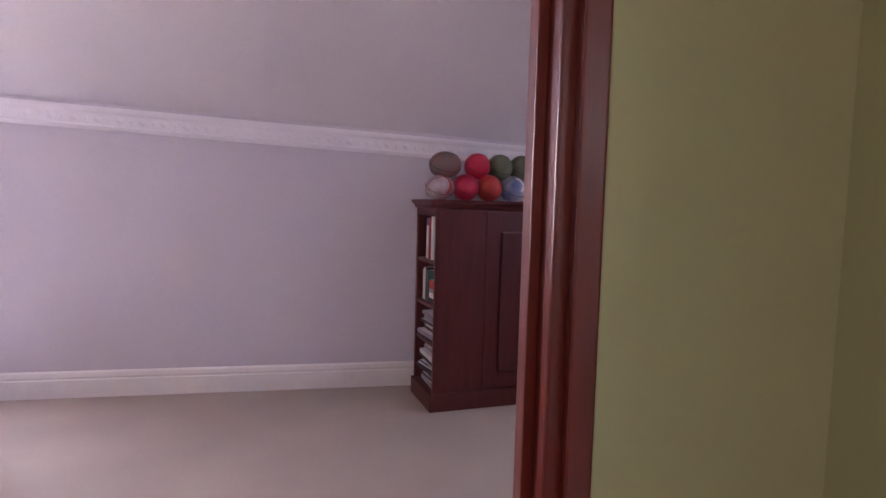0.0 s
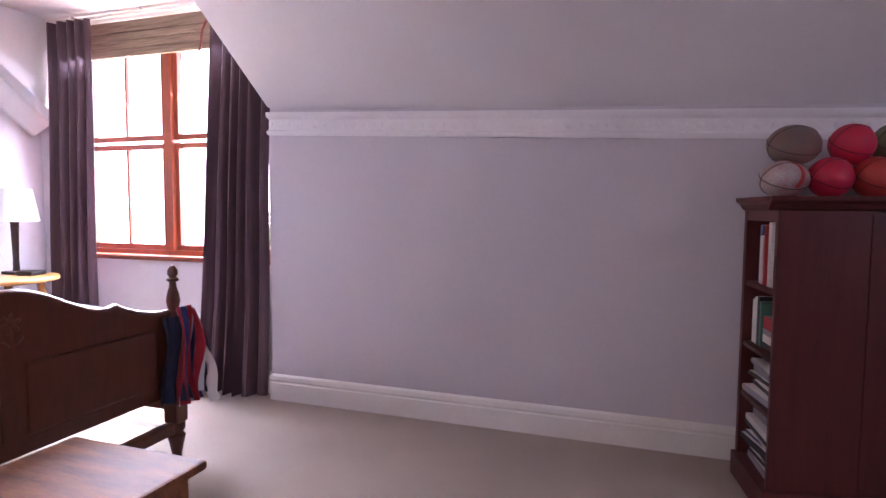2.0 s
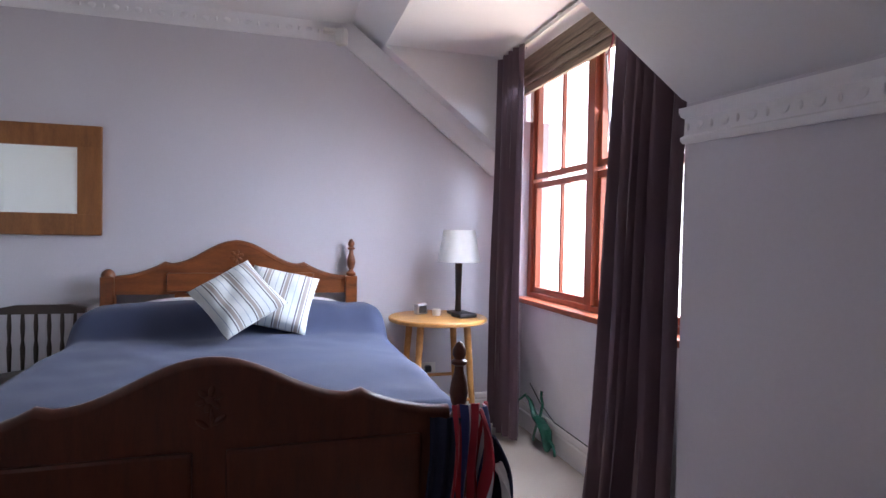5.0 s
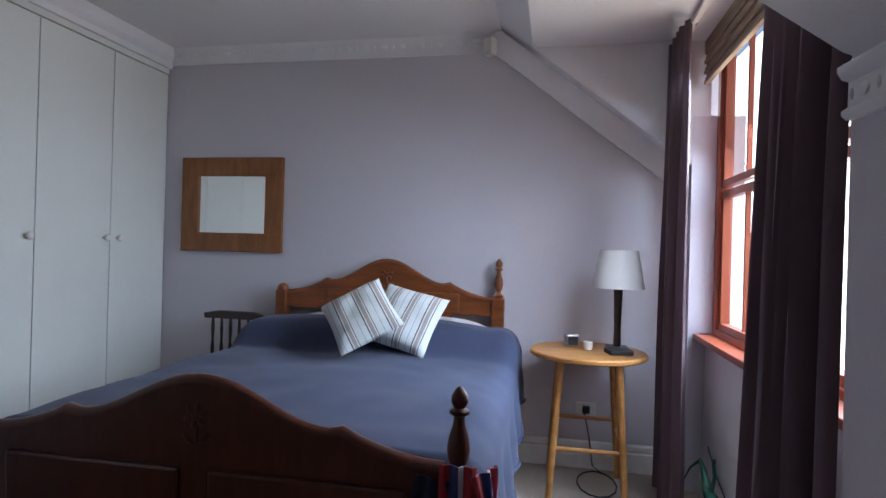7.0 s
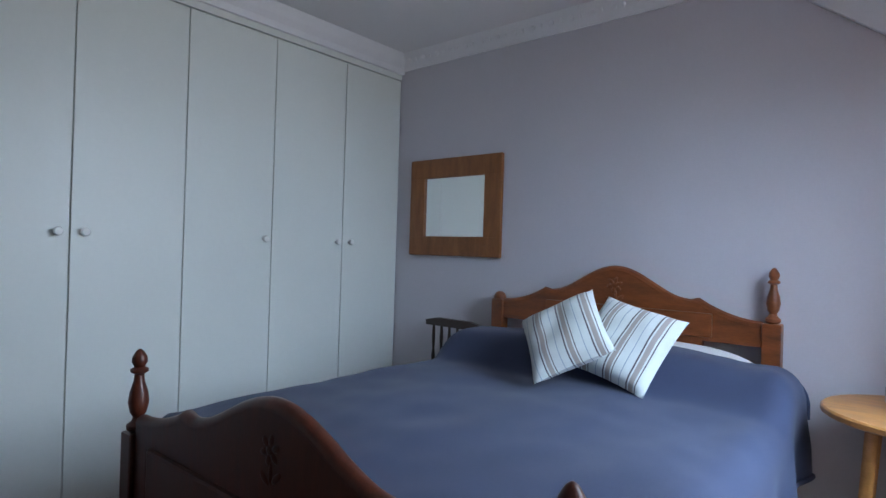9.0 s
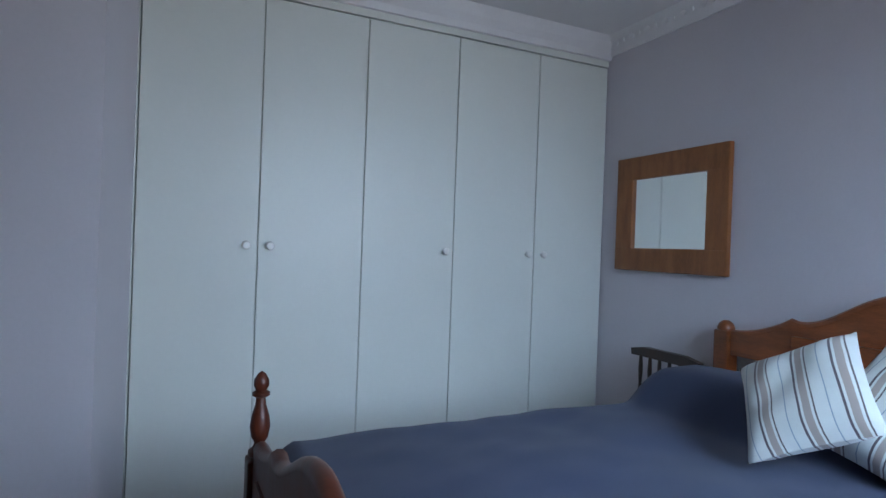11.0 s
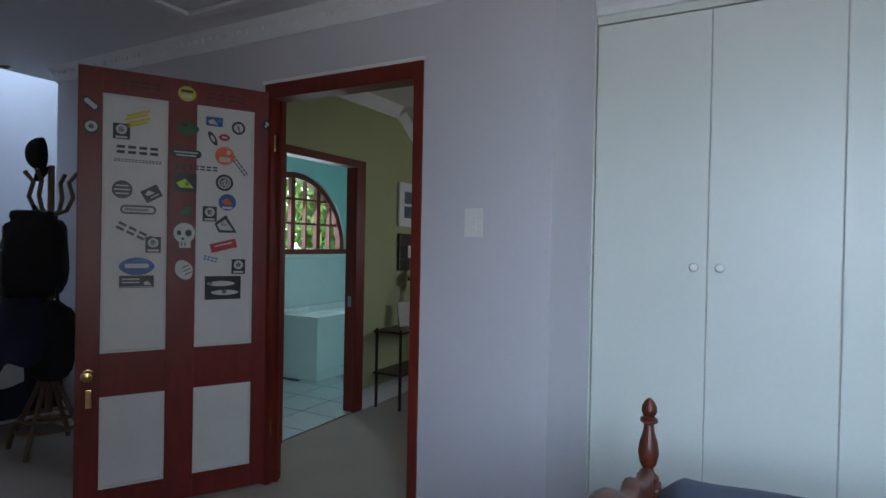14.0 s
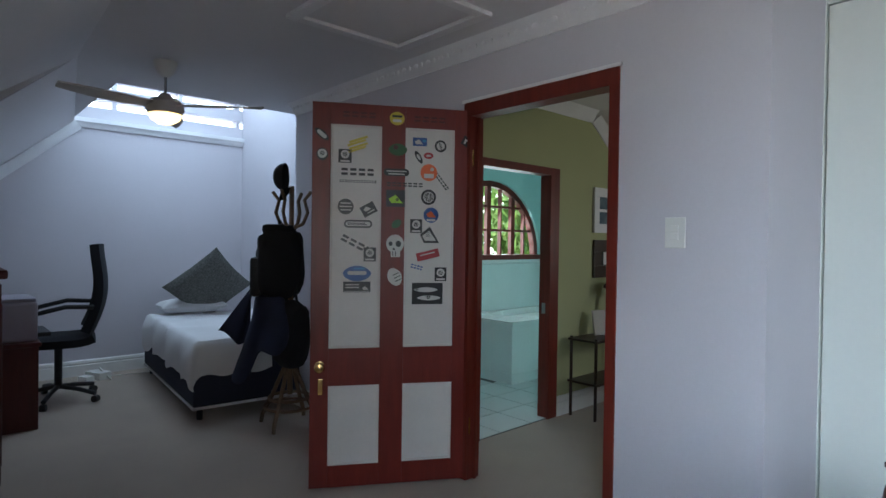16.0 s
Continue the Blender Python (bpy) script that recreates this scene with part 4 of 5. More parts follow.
cb = thing("lamp_cable", (0, 0, 0), "black lamp cable curled on the carpet by the wall", "cable")
part("wire", tube([(-3.51, 3.76, 0.32), (-3.50, 3.79, 0.18), (-3.47, 3.81, 0.03)] + [(-3.28 + 0.17 * math.cos(a * 0.5 + 2.8), 3.82 + 0.10 * math.sin(a * 0.5 + 2.8), 0.008) for a in range(14)], 0.004), BLACK, cb, "", True)
so = thing("wall_socket", (XW, 3.77, 0.33), "white plug socket on the wall behind the table", "socket")
part("plate", boxm(0, 0.008, -0.055, 0.055, -0.035, 0.035, 0.003), WHITEP, so)
part("plug", boxm(0.008, 0.045, -0.02, 0.02, -0.02, 0.02, 0.006), BLACK, so)

# ---- mirror ----
mi = thing("wall_mirror", (XW, 1.556, 1.449), "square mirror in a wide orange pine frame", "mirror")
hw, hh, fw = 0.350, 0.298, 0.118
for a in ((-hw, hw, -hh, -hh + fw), (-hw, hw, hh - fw, hh)):
    part("frame", boxm(0.002, 0.030, a[0], a[1], a[2], a[3], 0.006), MIRRORWOOD, mi)
for a in ((-hw, -hw + fw), (hw - fw, hw)):
    part("frame", boxm(0.003, 0.029, a[0], a[1], -hh + fw - 0.004, hh - fw + 0.004, 0.005), MIRRORWOOD, mi)
part("mirror_glass", boxm(0.006, 0.014, -hw + fw - 0.01, hw - fw + 0.01, -hh + fw - 0.01, hh - fw + 0.01), MIRRORG, mi, "silvered mirror glass")

# ---- windsor chair beyond the bed ----
wc = thing("spindle_chair", (-3.25, 1.655, 0), "dark stained wooden spindle-back chair against the wall", "chair")
part("seat", lathe([(0.17, 0.405), (0.205, 0.42), (0.21, 0.435), (0.19, 0.445)], 28), DARKWOOD, wc, "", True)
for sx, sy in ((-1, -1), (-1, 1), (1, -1), (1, 1)):
    part("leg", cyl((0.19 * sx, 0.19 * sy, 0), (0.12 * sx, 0.12 * sy, 0.42), 0.013, 0.018), DARKWOOD, wc, "", True)
for k in range(6):
    y = -0.15 + 0.06 * k
    part("spindle", lathe([(0.008, 0.44), (0.012, 0.56), (0.007, 0.60), (0.011, 0.67), (0.007, 0.755)], 10, None, (-0.165, y, 0)), DARKWOOD, wc, "", True)
bm = prism([(-0.20, 0.738), (0.20, 0.738), (0.205, 0.768), (0.12, 0.785), (-0.12, 0.785), (-0.205, 0.768)], -0.182, -0.150, "yz")
part("crest_rail", bm, DARKWOOD, wc)

# ---- curtains and blind ----


def curtain(name, x0, x1, y, z0, z1, folds, label, seed, flare=0.0):
    e = thing(name, ((x0 + x1) / 2, y, 0), label, "curtain", "dormer curtains")
    w = x1 - x0

    def fn(u, v):
        z = z1 + (z0 - z1) * v
        k = 0.75 + 0.45 * v
        xx = w / 2 - (1 - u) * w * (0.98 + flare * v * v) - 0.22 * flare * v + 0.008 * math.sin(v * 7 + seed)
        ph = u * folds * 2 * math.pi + seed + 1.1 * math.sin(u * 7 + seed) + 0.5 * math.sin(v * 3 + u * 11 + seed)
        back = 0.05 * max(0.0, (u - 0.82) / 0.18) if flare > 0.2 else 0.0
        calm = 1.0 - 0.8 * max(0.0, (u - 0.82) / 0.18)
        return (xx, (0.034 * k * math.sin(ph) + 0.014 * math.sin(2.3 * ph + v * 2) * v) * calm + back, z)
    part("cloth", grid_cloth(int(folds * 12), 22, fn, 0.003), CURTAIN, e, "", True)

    def edge(u, v):
        x, yy, z = fn(0.0, v)
        return (x - 0.012 + 0.014 * u, yy + 0.010 * math.sin(v * 9) - 0.006, z1 + (z0 - z1) * v * (0.55 if x0 < -2.5 else 0.12))
    part("lining_edge", grid_cloth(3, 18, edge, 0.003), CURTRED, e, "crimson lining edge", True)
    for k in range(3):
        part("curtain_hook", tube([((k - 1) * w * 0.35, 0.04, z1 - 0.01), ((k - 1) * w * 0.35, 0.05, z1 + 0.03)], 0.004), STEEL, e)


curtain("curtain", -3.29, -2.925, 4.14, 0.03, 2.262, 5, "plum satin curtain gathered beside the dormer window", 0.4, 0.04)
curtain("curtain", -2.070, -1.690, 4.195, 0.02, 2.262, 5.5, "plum satin curtain hanging across the dormer's edge", 2.1, 0.27)
rail = thing("curtain_rail", (0, 0, 0), "white curtain rail under the dormer ceiling", "rail")
part("track", boxm(XL + 0.02, XR - 0.02, 4.16, 4.185, 2.262, 2.283, 0.004), WHITEP, rail)
for x in (XL + 0.2, WXM, XR - 0.2):
    part("bracket", boxm(x - 0.01, x + 0.01, 4.16, 4.185, 2.283, ZD, 0.002), WHITEP, rail)
bl = thing("bamboo_blind", (0, 0, 0), "straw-coloured rolled bamboo blind at the top of the window", "blind")
part("valance", boxm(XL + 0.03, XR - 0.03, YWIN - 0.045, YWIN - 0.030, 2.215, 2.285, 0.003), BLIND, bl)
for k in range(9):
    z = 2.062 + 0.0172 * k
    part("slat", boxm(XL + 0.04, XR - 0.04, YWIN - 0.050 + 0.006 * (k % 3), YWIN - 0.026 + 0.006 * (k % 3), z, z + 0.0185, 0.004), BLIND, bl)

# ---- bookcase with open end and balls ----
BX0, BX1, BYF, BYB, BZ = 0.693, 1.515, 3.745, 4.115, 1.168
BROT = Matrix.Translation((BX0, BYB, 0)) @ Matrix.Rotation(radians(7.5), 4, "Z") @ Matrix.Translation((-BX0, -BYB, 0))
bc = thing("bookcase", (0, 0, 0), "dark mahogany cabinet with open shelves on its end, half full", "bookcase")
bc.matrix_world = BROT
part("plinth", boxm(BX0 - 0.012, BX1 + 0.01, BYF - 0.012, BYB, 0, 0.10, 0.005), CABRED, bc)
part("back_panel", boxm(BX0 + 0.30, BX0 + 0.315, BYF + 0.02, BYB, 0.10, BZ - 0.05), CABRED, bc)
part("body", boxm(BX0 + 0.315, BX1, BYF + 0.02, BYB, 0.10, BZ - 0.05), CABRED, bc)
part("side_panel", boxm(BX0 + 0.005, BX0 + 0.315, BYF + 0.004, BYF + 0.024, 0.10, BZ - 0.05, 0.003), CABRED, bc)
part("side_panel", boxm(BX0 + 0.005, BX0 + 0.30, BYB - 0.03, BYB, 0.10, BZ - 0.05, 0.003), CABRED, bc)
shelf_z = [0.10, 0.37, 0.58, 0.83]
for z in shelf_z[1:]:
    part("shelf", boxm(BX0 + 0.01, BX0 + 0.30, BYF + 0.024, BYB - 0.03, z - 0.02, z, 0.003), CABRED, bc)
part("top_rail", boxm(BX0 + 0.006, BX0 + 0.03, BYF + 0.024, BYB - 0.03, BZ - 0.09, BZ - 0.05, 0.003), CABRED, bc)
dr = part("door", boxm(BX0 + 0.30, BX1 - 0.005, BYF, BYF + 0.020, 0.115, BZ - 0.06, 0.003), CABRED, bc)
part("raised_panel", boxm(BX0 + 0.39, BX1 - 0.10, BYF - 0.010, BYF, 0.20, BZ - 0.17, 0.010), CABRED, dr)
bm = sweep([(0, 0), (0.010, 0.006), (0.018, 0.022), (0.034, 0.034), (0.036, 0.050), (0, 0.050)], (BX0 + 0.004, BYB, BZ - 0.05), (BX0 + 0.004, BYF + 0.004, BZ - 0.05), (0, 0, 1), (-1, 0, 0))
part("cornice", bm, CABRED, bc)
bm = sweep([(0, 0), (0.010, 0.006), (0.018, 0.022), (0.034, 0.034), (0.036, 0.050), (0, 0.050)], (BX0 - 0.03, BYF + 0.004, BZ - 0.05), (BX1 + 0.03, BYF + 0.004, BZ - 0.05), (0, 0, 1), (0, -1, 0))
part("cornice", bm, CABRED, bc)
part("top", boxm(BX0 + 0.004, BX1 + 0.03, BYF + 0.004, BYB, BZ - 0.048, BZ - 0.002), CABRED, bc)

rnd = random.Random(5)
BOOKC = [mat("book_cover_%s" % n, c, 0.6, var=0.1, scale=8, fine=60, bump=0.1) for n, c in (("cream", (0.50, 0.45, 0.36)), ("white", (0.62, 0.60, 0.56)), ("brown", (0.20, 0.10, 0.06)), ("black", (0.03, 0.03, 0.035)), ("green", (0.06, 0.16, 0.12)), ("red", (0.42, 0.03, 0.03)), ("blue", (0.06, 0.09, 0.20)), ("grey", (0.26, 0.26, 0.28)))]


def book(m, w, d, h, ci):
    e = new("book")
    e.matrix_world = BROT @ m
    tagged(e, ("cream", "white", "brown", "black", "dark green", "red", "blue", "grey")[ci] + " book on the cabinet's open end shelf", "book", "books on the shelves")
    part("cover", boxm(-d / 2, d / 2, -w / 2, w / 2, 0, h, 0.002), BOOKC[ci], e)
    part("page_block", boxm(-d / 2 + 0.004, d / 2 + 0.001, -w / 2 + 0.003, w / 2 - 0.003, 0.004, h + 0.0006), SHEET, e)


y = BYB - 0.05
while y > BYF + 0.06:
    w = rnd.uniform(0.016, 0.036)
    h = rnd.uniform(0.18, 0.245)
    book(pose(BX0 + 0.115 + rnd.uniform(-0.015, 0.03), y - w / 2, 0.831), w, 0.17, h, rnd.choice([0, 0, 1, 1, 2, 2, 3, 5, 6]))
    y -= w + 0.002
y = BYB - 0.05
for k in range(4):
    w = rnd.uniform(0.018, 0.03)
    book(pose(BX0 + 0.12, y - w / 2, 0.581), w, 0.17, rnd.uniform(0.16, 0.21), [1, 1, 3, 4, 3][k])
    y -= w + 0.002
z = 0.581
for k, ci in enumerate([3, 1, 7, 5, 5]):
    h = rnd.uniform(0.018, 0.035)
    book(pose(BX0 + 0.13, 3.872, z), 0.17, 0.18, h, ci)
    z += h + 0.001
for sz, n in ((0.371, 9), (0.101, 11)):
    for yy in (3.925,):
        z = sz
        for k in range(n):
            h = rnd.uniform(0.008, 0.026)
            book(pose(BX0 + 0.125 + rnd.uniform(-0.02, 0.02), yy, z, 0, 0, rnd.uniform(-7, 7)), 0.26, 0.19, h, rnd.choice([3, 6, 7, 7, 1, 3, 0]))
            z += h + 0.001

BALLC = {
    "grey": mat("worn_grey_ball", (0.22, 0.20, 0.17), 0.6, var=0.35, scale=9, fine=160, bump=0.4, second=(0.30, 0.12, 0.10)),
    "red": mat("bright_pink_red_ball", (0.62, 0.02, 0.06), 0.5, var=0.12, scale=6, fine=160, bump=0.4),
    "coral": mat("coral_red_ball", (0.50, 0.045, 0.035), 0.55, var=0.15, scale=6, fine=160, bump=0.4),
    "green": mat("dull_green_ball", (0.13, 0.15, 0.085), 0.6, var=0.25, scale=7, fine=160, bump=0.4),
    "blue": mat("blue_white_ball", (0.05, 0.12, 0.42), 0.5, var=0.2, scale=11, fine=160, bump=0.3, second=(0.55, 0.56, 0.58)),
    "white": mat("white_ball", (0.58, 0.55, 0.52), 0.5, var=0.08, scale=8, fine=160, bump=0.3, second=(0.30, 0.03, 0.04)),
}


def ball(x, y, z, r, kind, label, long=1.0, rz=0.0):
    e = thing("ball", (x, y, z), label, "ball", "balls on the cabinet", rz)
    e.matrix_world = BROT @ pose(x, y, z, 0, 0, rz)
    bm = bmesh.new()
    bmesh.ops.create_uvsphere(bm, u_segments=28, v_segments=18, radius=r)
    bm.transform(Matrix.Translation((0, 0, r)) @ Matrix.Diagonal((long, 1, 1, 1)))
    part("shell", bm, BALLC[kind], e, "", True)
    for k in range(2):
        bm = tube([(r * 1.004 * long * math.cos(a), r * 1.004 * math.sin(a) * math.cos(0.6 + 1.5 * k), r + r * 1.004 * math.sin(a) * math.sin(0.6 + 1.5 * k)) for a in [2 * math.pi * q / 28 for q in range(29)]], 0.0016, 5)
        part("seam", bm, BLACK, e)
    return e


def ball_panel(e, r, long, col, a0, a1, w):
    """A painted band that follows the ball's surface."""
    def fn(u, v):
        a = a0 + (a1 - a0) * u
        t = (v - 0.5) * w + 0.25 * math.sin(u * 4)
        p = Vector((math.sin(t), -math.cos(t) * math.cos(a), math.cos(t) * math.sin(a))) * (r * 1.006)
        return (p.x * long, p.y, p.z + r)
    part("painted_band", grid_cloth(14, 5, fn), col, e, "painted swirl", True)


R = 0.078
Z1 = BZ - 0.002
yb = 3.96
BSH = -0.120
row = [(0.905, "white", "white rugby ball with red and dark swirls", 1.35), (1.065, "red", "bright red football", 1.0), (1.215, "coral", "coral red football", 1.0), (1.365, "blue", "blue and white football", 1.0), (1.505, "green", "dull green football", 1.0)]
for x, kd, lab, lg in row:
    bo = ball(x + BSH, yb, Z1, R if lg == 1 else 0.072, kd, lab + " on the cabinet", lg, 20)
    if kd == "white":
        ball_panel(bo, 0.072, lg, BALLC["coral"], -0.5, 1.6, 0.22)
        ball_panel(bo, 0.072, lg, BLACK, 0.9, 2.4, 0.16)
    if kd == "blue":
        ball_panel(bo, R, lg, SHEET, -0.2, 1.0, 0.35)
for x, kd, lab, lg in [(0.945, "grey", "worn grey rugby ball", 1.3), (1.145, "red", "bright red ball", 1.0), (1.290, "green", "olive green football", 1.0), (1.435, "green", "green and blue football", 1.0)]:
    ball(x + BSH, yb + 0.03, Z1 + 0.127, R, kd, lab + " stacked on other balls", lg, 15)

# deeper cabinet beside it
dc = thing("desk_cabinet", (0, 0, 0), "deep red mahogany cabinet with moulded top beside the bookcase", "cabinet")
part("body", boxm(1.62, 2.20, 3.455, YK - 0.025, 0.08, 1.125, 0.004), CABRED, dc)
part("plinth", boxm(1.61, 2.21, 3.445, YK - 0.024, 0, 0.10, 0.004), CABRED, dc)
part("top", boxm(1.605, 2.23, 3.415, YK - 0.022, 1.125, 1.17, 0.012), CABRED, dc)
for x0, x1 in ((1.64, 1.905), (1.915, 2.18)):
    d_ = part("door", boxm(x0, x1, 3.437, 3.454, 0.12, 1.10, 0.004), CABRED, dc)
    part("raised_panel", boxm(x0 + 0.05, x1 - 0.05, 3.429, 3.437, 0.2, 1.0, 0.006), CABRED, d_)
tr = thing("tissue_box", (1.95, 3.52, 1.17), "white tissue packet on the red cabinet", "tissue box")
part("box", boxm(-0.05, 0.05, -0.05, 0.05, 0, 0.06, 0.008), WHITEP, tr)
part("tissue", grid_cloth(8, 8, lambda u, v: (0.05 * (u - 0.5), 0.04 * (v - 0.5) + 0.01 * math.sin(u * 9), 0.06 + 0.05 * u), 0.002), SHEET, tr, "", True)

# ---- stickers on the door leaf (parts of the leaf) ----
STK = {n: mat("sticker_" + n, c, 0.35, var=0.05, scale=20, fine=80, bump=0.02) for n, c in (
    ("black", (0.015, 0.015, 0.017)), ("white", (0.62, 0.60, 0.57)), ("yellow", (0.60, 0.48, 0.04)), ("lime", (0.45, 0.72, 0.03)), ("green", (0.03, 0.10, 0.03)),
    ("blue", (0.03, 0.09, 0.30)), ("sky", (0.05, 0.25, 0.50)), ("orange", (0.72, 0.13, 0.03)), ("red", (0.40, 0.02, 0.03)), ("dark", (0.07, 0.008, 0.008)))}


def outline(shape, w, h):
    if shape == "disc":
        return [(w / 2 * math.cos(a), h / 2 * math.sin(a)) for a in [2 * math.pi * k / 24 for k in range(24)]]
    if shape == "pill":
        r = h / 2
        return [(w / 2 - r + r * math.cos(a), r * math.sin(a)) for a in [-math.pi / 2 + math.pi * k / 8 for k in range(9)]] + [(-w / 2 + r + r * math.cos(a), r * math.sin(a)) for a in [math.pi / 2 + math.pi * k / 8 for k in range(9)]]
    if shape == "peak":
        return [(-w / 2, -h / 2), (w * 0.3, -h / 2), (w / 2, 0), (0.0, h / 2)]
    if shape == "board":
        return [(w / 2 * math.cos(a), h / 2 * math.sin(a) * (0.7 + 0.3 * abs(math.sin(a)))) for a in [2 * math.pi * k / 18 for k in range(18)]]
    return [(-w / 2, -h / 2), (w / 2, -h / 2), (w / 2, h / 2), (-w / 2, h / 2)]


def sticker(px, pz, w, h, shape, color, marks=(), rot=0.0):
    """A thin printed sticker; marks are bars or spots printed on it."""
    base = 0.0 if (px < LA or px > LD or LB < px < LC or pz > LZ[3]) else -0.012
    m = Matrix.Translation((px, base, pz)) @ Matrix.Rotation(radians(rot), 4, "Y")

    def flat(sh, ww, hh, ox, oz, lo, hi):
        bm = prism([(ox + a, oz + b) for a, b in outline(sh, ww, hh)], lo, hi, "xz")
        bm.transform(m)
        return bm
    s = part("sticker", flat(shape, w, h, 0, 0, 0.0004, 0.0016), STK[color], leaf, color + " printed sticker")
    for sh, ww, hh, ox, oz, c in marks:
        part("print", flat(sh, ww, hh, ox, oz, 0.0016, 0.0024), STK[c], s)


def word(px, pz, w, h, color, n, rot=0.0):
    """A row of letter-sized bars on a clear sticker."""
    base = 0.0 if (px < LA or px > LD or LB < px < LC or pz > LZ[3]) else -0.012
    m = Matrix.Translation((px, base, pz)) @ Matrix.Rotation(radians(rot), 4, "Y")
    bm = bmesh.new()
    for k in range(n):
        cx = -w / 2 + w * (k + 0.5) / n
        a = w / n * 0.36
        bm_box(bm, cx - a, cx + a, 0.0004, 0.0014, -h * 0.42, -h * 0.12)
        bm_box(bm, cx - a, cx + a, 0.0004, 0.0014, h * 0.12, h * 0.42)
    bm.transform(m)
    part("sticker", bm, STK[color], leaf, color + " lettering sticker")


def lx(px):
    return 0.00307 * (836 - px)


def lz(py, px):
    return 1.407 + (px - 700) * 0.00006 - (py - 400) * 0.00301


def sk(px, py, w, h, shape, color, marks=(), rot=0.0):
    sticker(lx(px), lz(py, px), w * 0.00303, h * 0.00303, shape, color, [(a, b * 0.00303, c * 0.00303, d * 0.00303, e * 0.00303, f) for a, b, c, d, e, f in marks], rot)


SQ = [("disc", 15, 15, 0, 3, "white"), ("disc", 9, 9, 0, 3, "black"), ("rect", 16, 3, 0, -9, "white")]
for q in range(4):
    sk(631 - 3 * (q % 2), 245 + 6 * q, 34, 4, "rect", "yellow", (), 20)
sk(608, 275, 23, 24, "rect", "black", SQ)
word(lx(630), lz(303, 630), 0.185, 0.045, "black", 4)
word(lx(631), lz(320, 631), 0.200, 0.016, "black", 14)
sk(610, 365, 28, 28, "disc", "black", [("rect", 18, 2, 0, 6, "white"), ("rect", 22, 2, 0, 0, "white"), ("rect", 18, 2, 0, -6, "white")])
sk(650, 370, 26, 20, "rect", "black", [("peak", 14, 8, 2, 3, "white"), ("rect", 14, 2, -2, -5, "white")], 30)
sk(632, 396, 50, 14, "pill", "black", [("pill", 44, 8, 0, 0, "white"), ("rect", 34, 4, 2, 0, "black")])
word(lx(630), lz(433, 630), 0.190, 0.042, "black", 4, -27)
sk(653, 451, 22, 25, "rect", "black", SQ)
sk(631, 485, 50, 28, "board", "blue", [("pill", 34, 7, 0, 1, "white"), ("rect", 20, 3, -4, 9, "sky")])
sk(631, 509, 48, 19, "rect", "black", [("rect", 24, 2, 8, 4, "white"), ("rect", 24, 2, 8, -1, "white"), ("peak", 12, 7, -15, -2, "white"), ("rect", 44, 1, 0, -8, "white")])
sk(698, 206, 27, 24, "disc", "yellow", [("rect", 18, 4, 0, 4, "black"), ("pill", 16, 5, 0, -4, "white")])
sk(700, 262, 34, 22, "board", "green", [("disc", 8, 8, 4, 4, "dark")])
sk(698, 303, 46, 13, "pill", "black", [("rect", 36, 2, 0, 2, "white"), ("rect", 30, 2, 0, -3, "white")])
word(lx(713), lz(325, 713), 0.205, 0.026, "black", 7)
sk(697, 350, 34, 30, "rect", "black", [("peak", 26, 15, 0, -1, "lime"), ("disc", 6, 6, -3, -2, "black")])
sk(699, 396, 20, 14, "board", "green", (), 40)
sk(697, 432, 32, 33, "disc", "white", [("disc", 10, 11, -6, 0, "black"), ("disc", 7, 8, 8, 0, "black"), ("peak", 5, 5, 2, -9, "black")])
sk(698, 450, 17, 12, "rect", "white", [("rect", 1.5, 8, 0, 0, "black"), ("rect", 1.5, 8, 5, 0, "black")])
sk(697, 492, 26, 34, "board", "white", [("rect", 12, 1.5, -4, 4, "black"), ("rect", 12, 1.5, -4, -2, "black"), ("rect", 12, 1.5, -4, -8, "black")], 25)
sk(740, 246, 26, 15, "rect", "blue", [("peak", 16, 9, 2, 0, "white"), ("disc", 7, 5, -8, 2, "sky")])
sk(778, 253, 22, 22, "disc", "black", [("disc", 15, 15, 0, 0, "white"), ("rect", 4, 14, 0, 0, "black")], 20)
sk(738, 274, 10, 26, "board", "black", [("disc", 5, 12, 0, 0, "white")], 30)
sk(756, 271, 18, 12, "board", "red", [("rect", 8, 3, 0, 0, "white")])
sk(757, 302, 31, 31, "disc", "orange", [("rect", 18, 8, 0, -6, "white"), ("disc", 7, 7, -6, 6, "white")])
word(lx(780), lz(317, 780), 0.120, 0.026, "black", 6, -52)
sk(757, 347, 28, 28, "disc", "black", [("disc", 20, 20, 0, 0, "white"), ("disc", 17, 17, 0, 0, "black"), ("rect", 4, 10, 0, 0, "white")])
sk(762, 380, 28, 28, "disc", "blue", [("peak", 18, 12, 0, 2, "orange"), ("rect", 16, 4, 0, -9, "white")])
sk(735, 400, 22, 25, "rect", "black", SQ)
sk(760, 416, 36, 30, "peak", "black", [("peak", 26, 18, 1, -2, "white"), ("peak", 12, 9, 3, 1, "black")])
sk(757, 453, 42, 15, "rect", "red", [("rect", 28, 2, 0, 2, "white")], 14)
word(lx(737), lz(475, 737), 0.070, 0.026, "blue", 4, -14)
sk(781, 489, 22, 25, "rect", "black", SQ)
sk(757, 524, 57, 39, "rect", "black", [("board", 44, 9, 3, 7, "white"), ("board", 44, 9, -3, -8, "white"), ("disc", 8, 8, 20, 9, "black"), ("disc", 8, 8, -2, -6, "black")])
sk(568, 238, 30, 13, "board", "black", [("pill", 20, 7, 0, 0, "white")], -40)
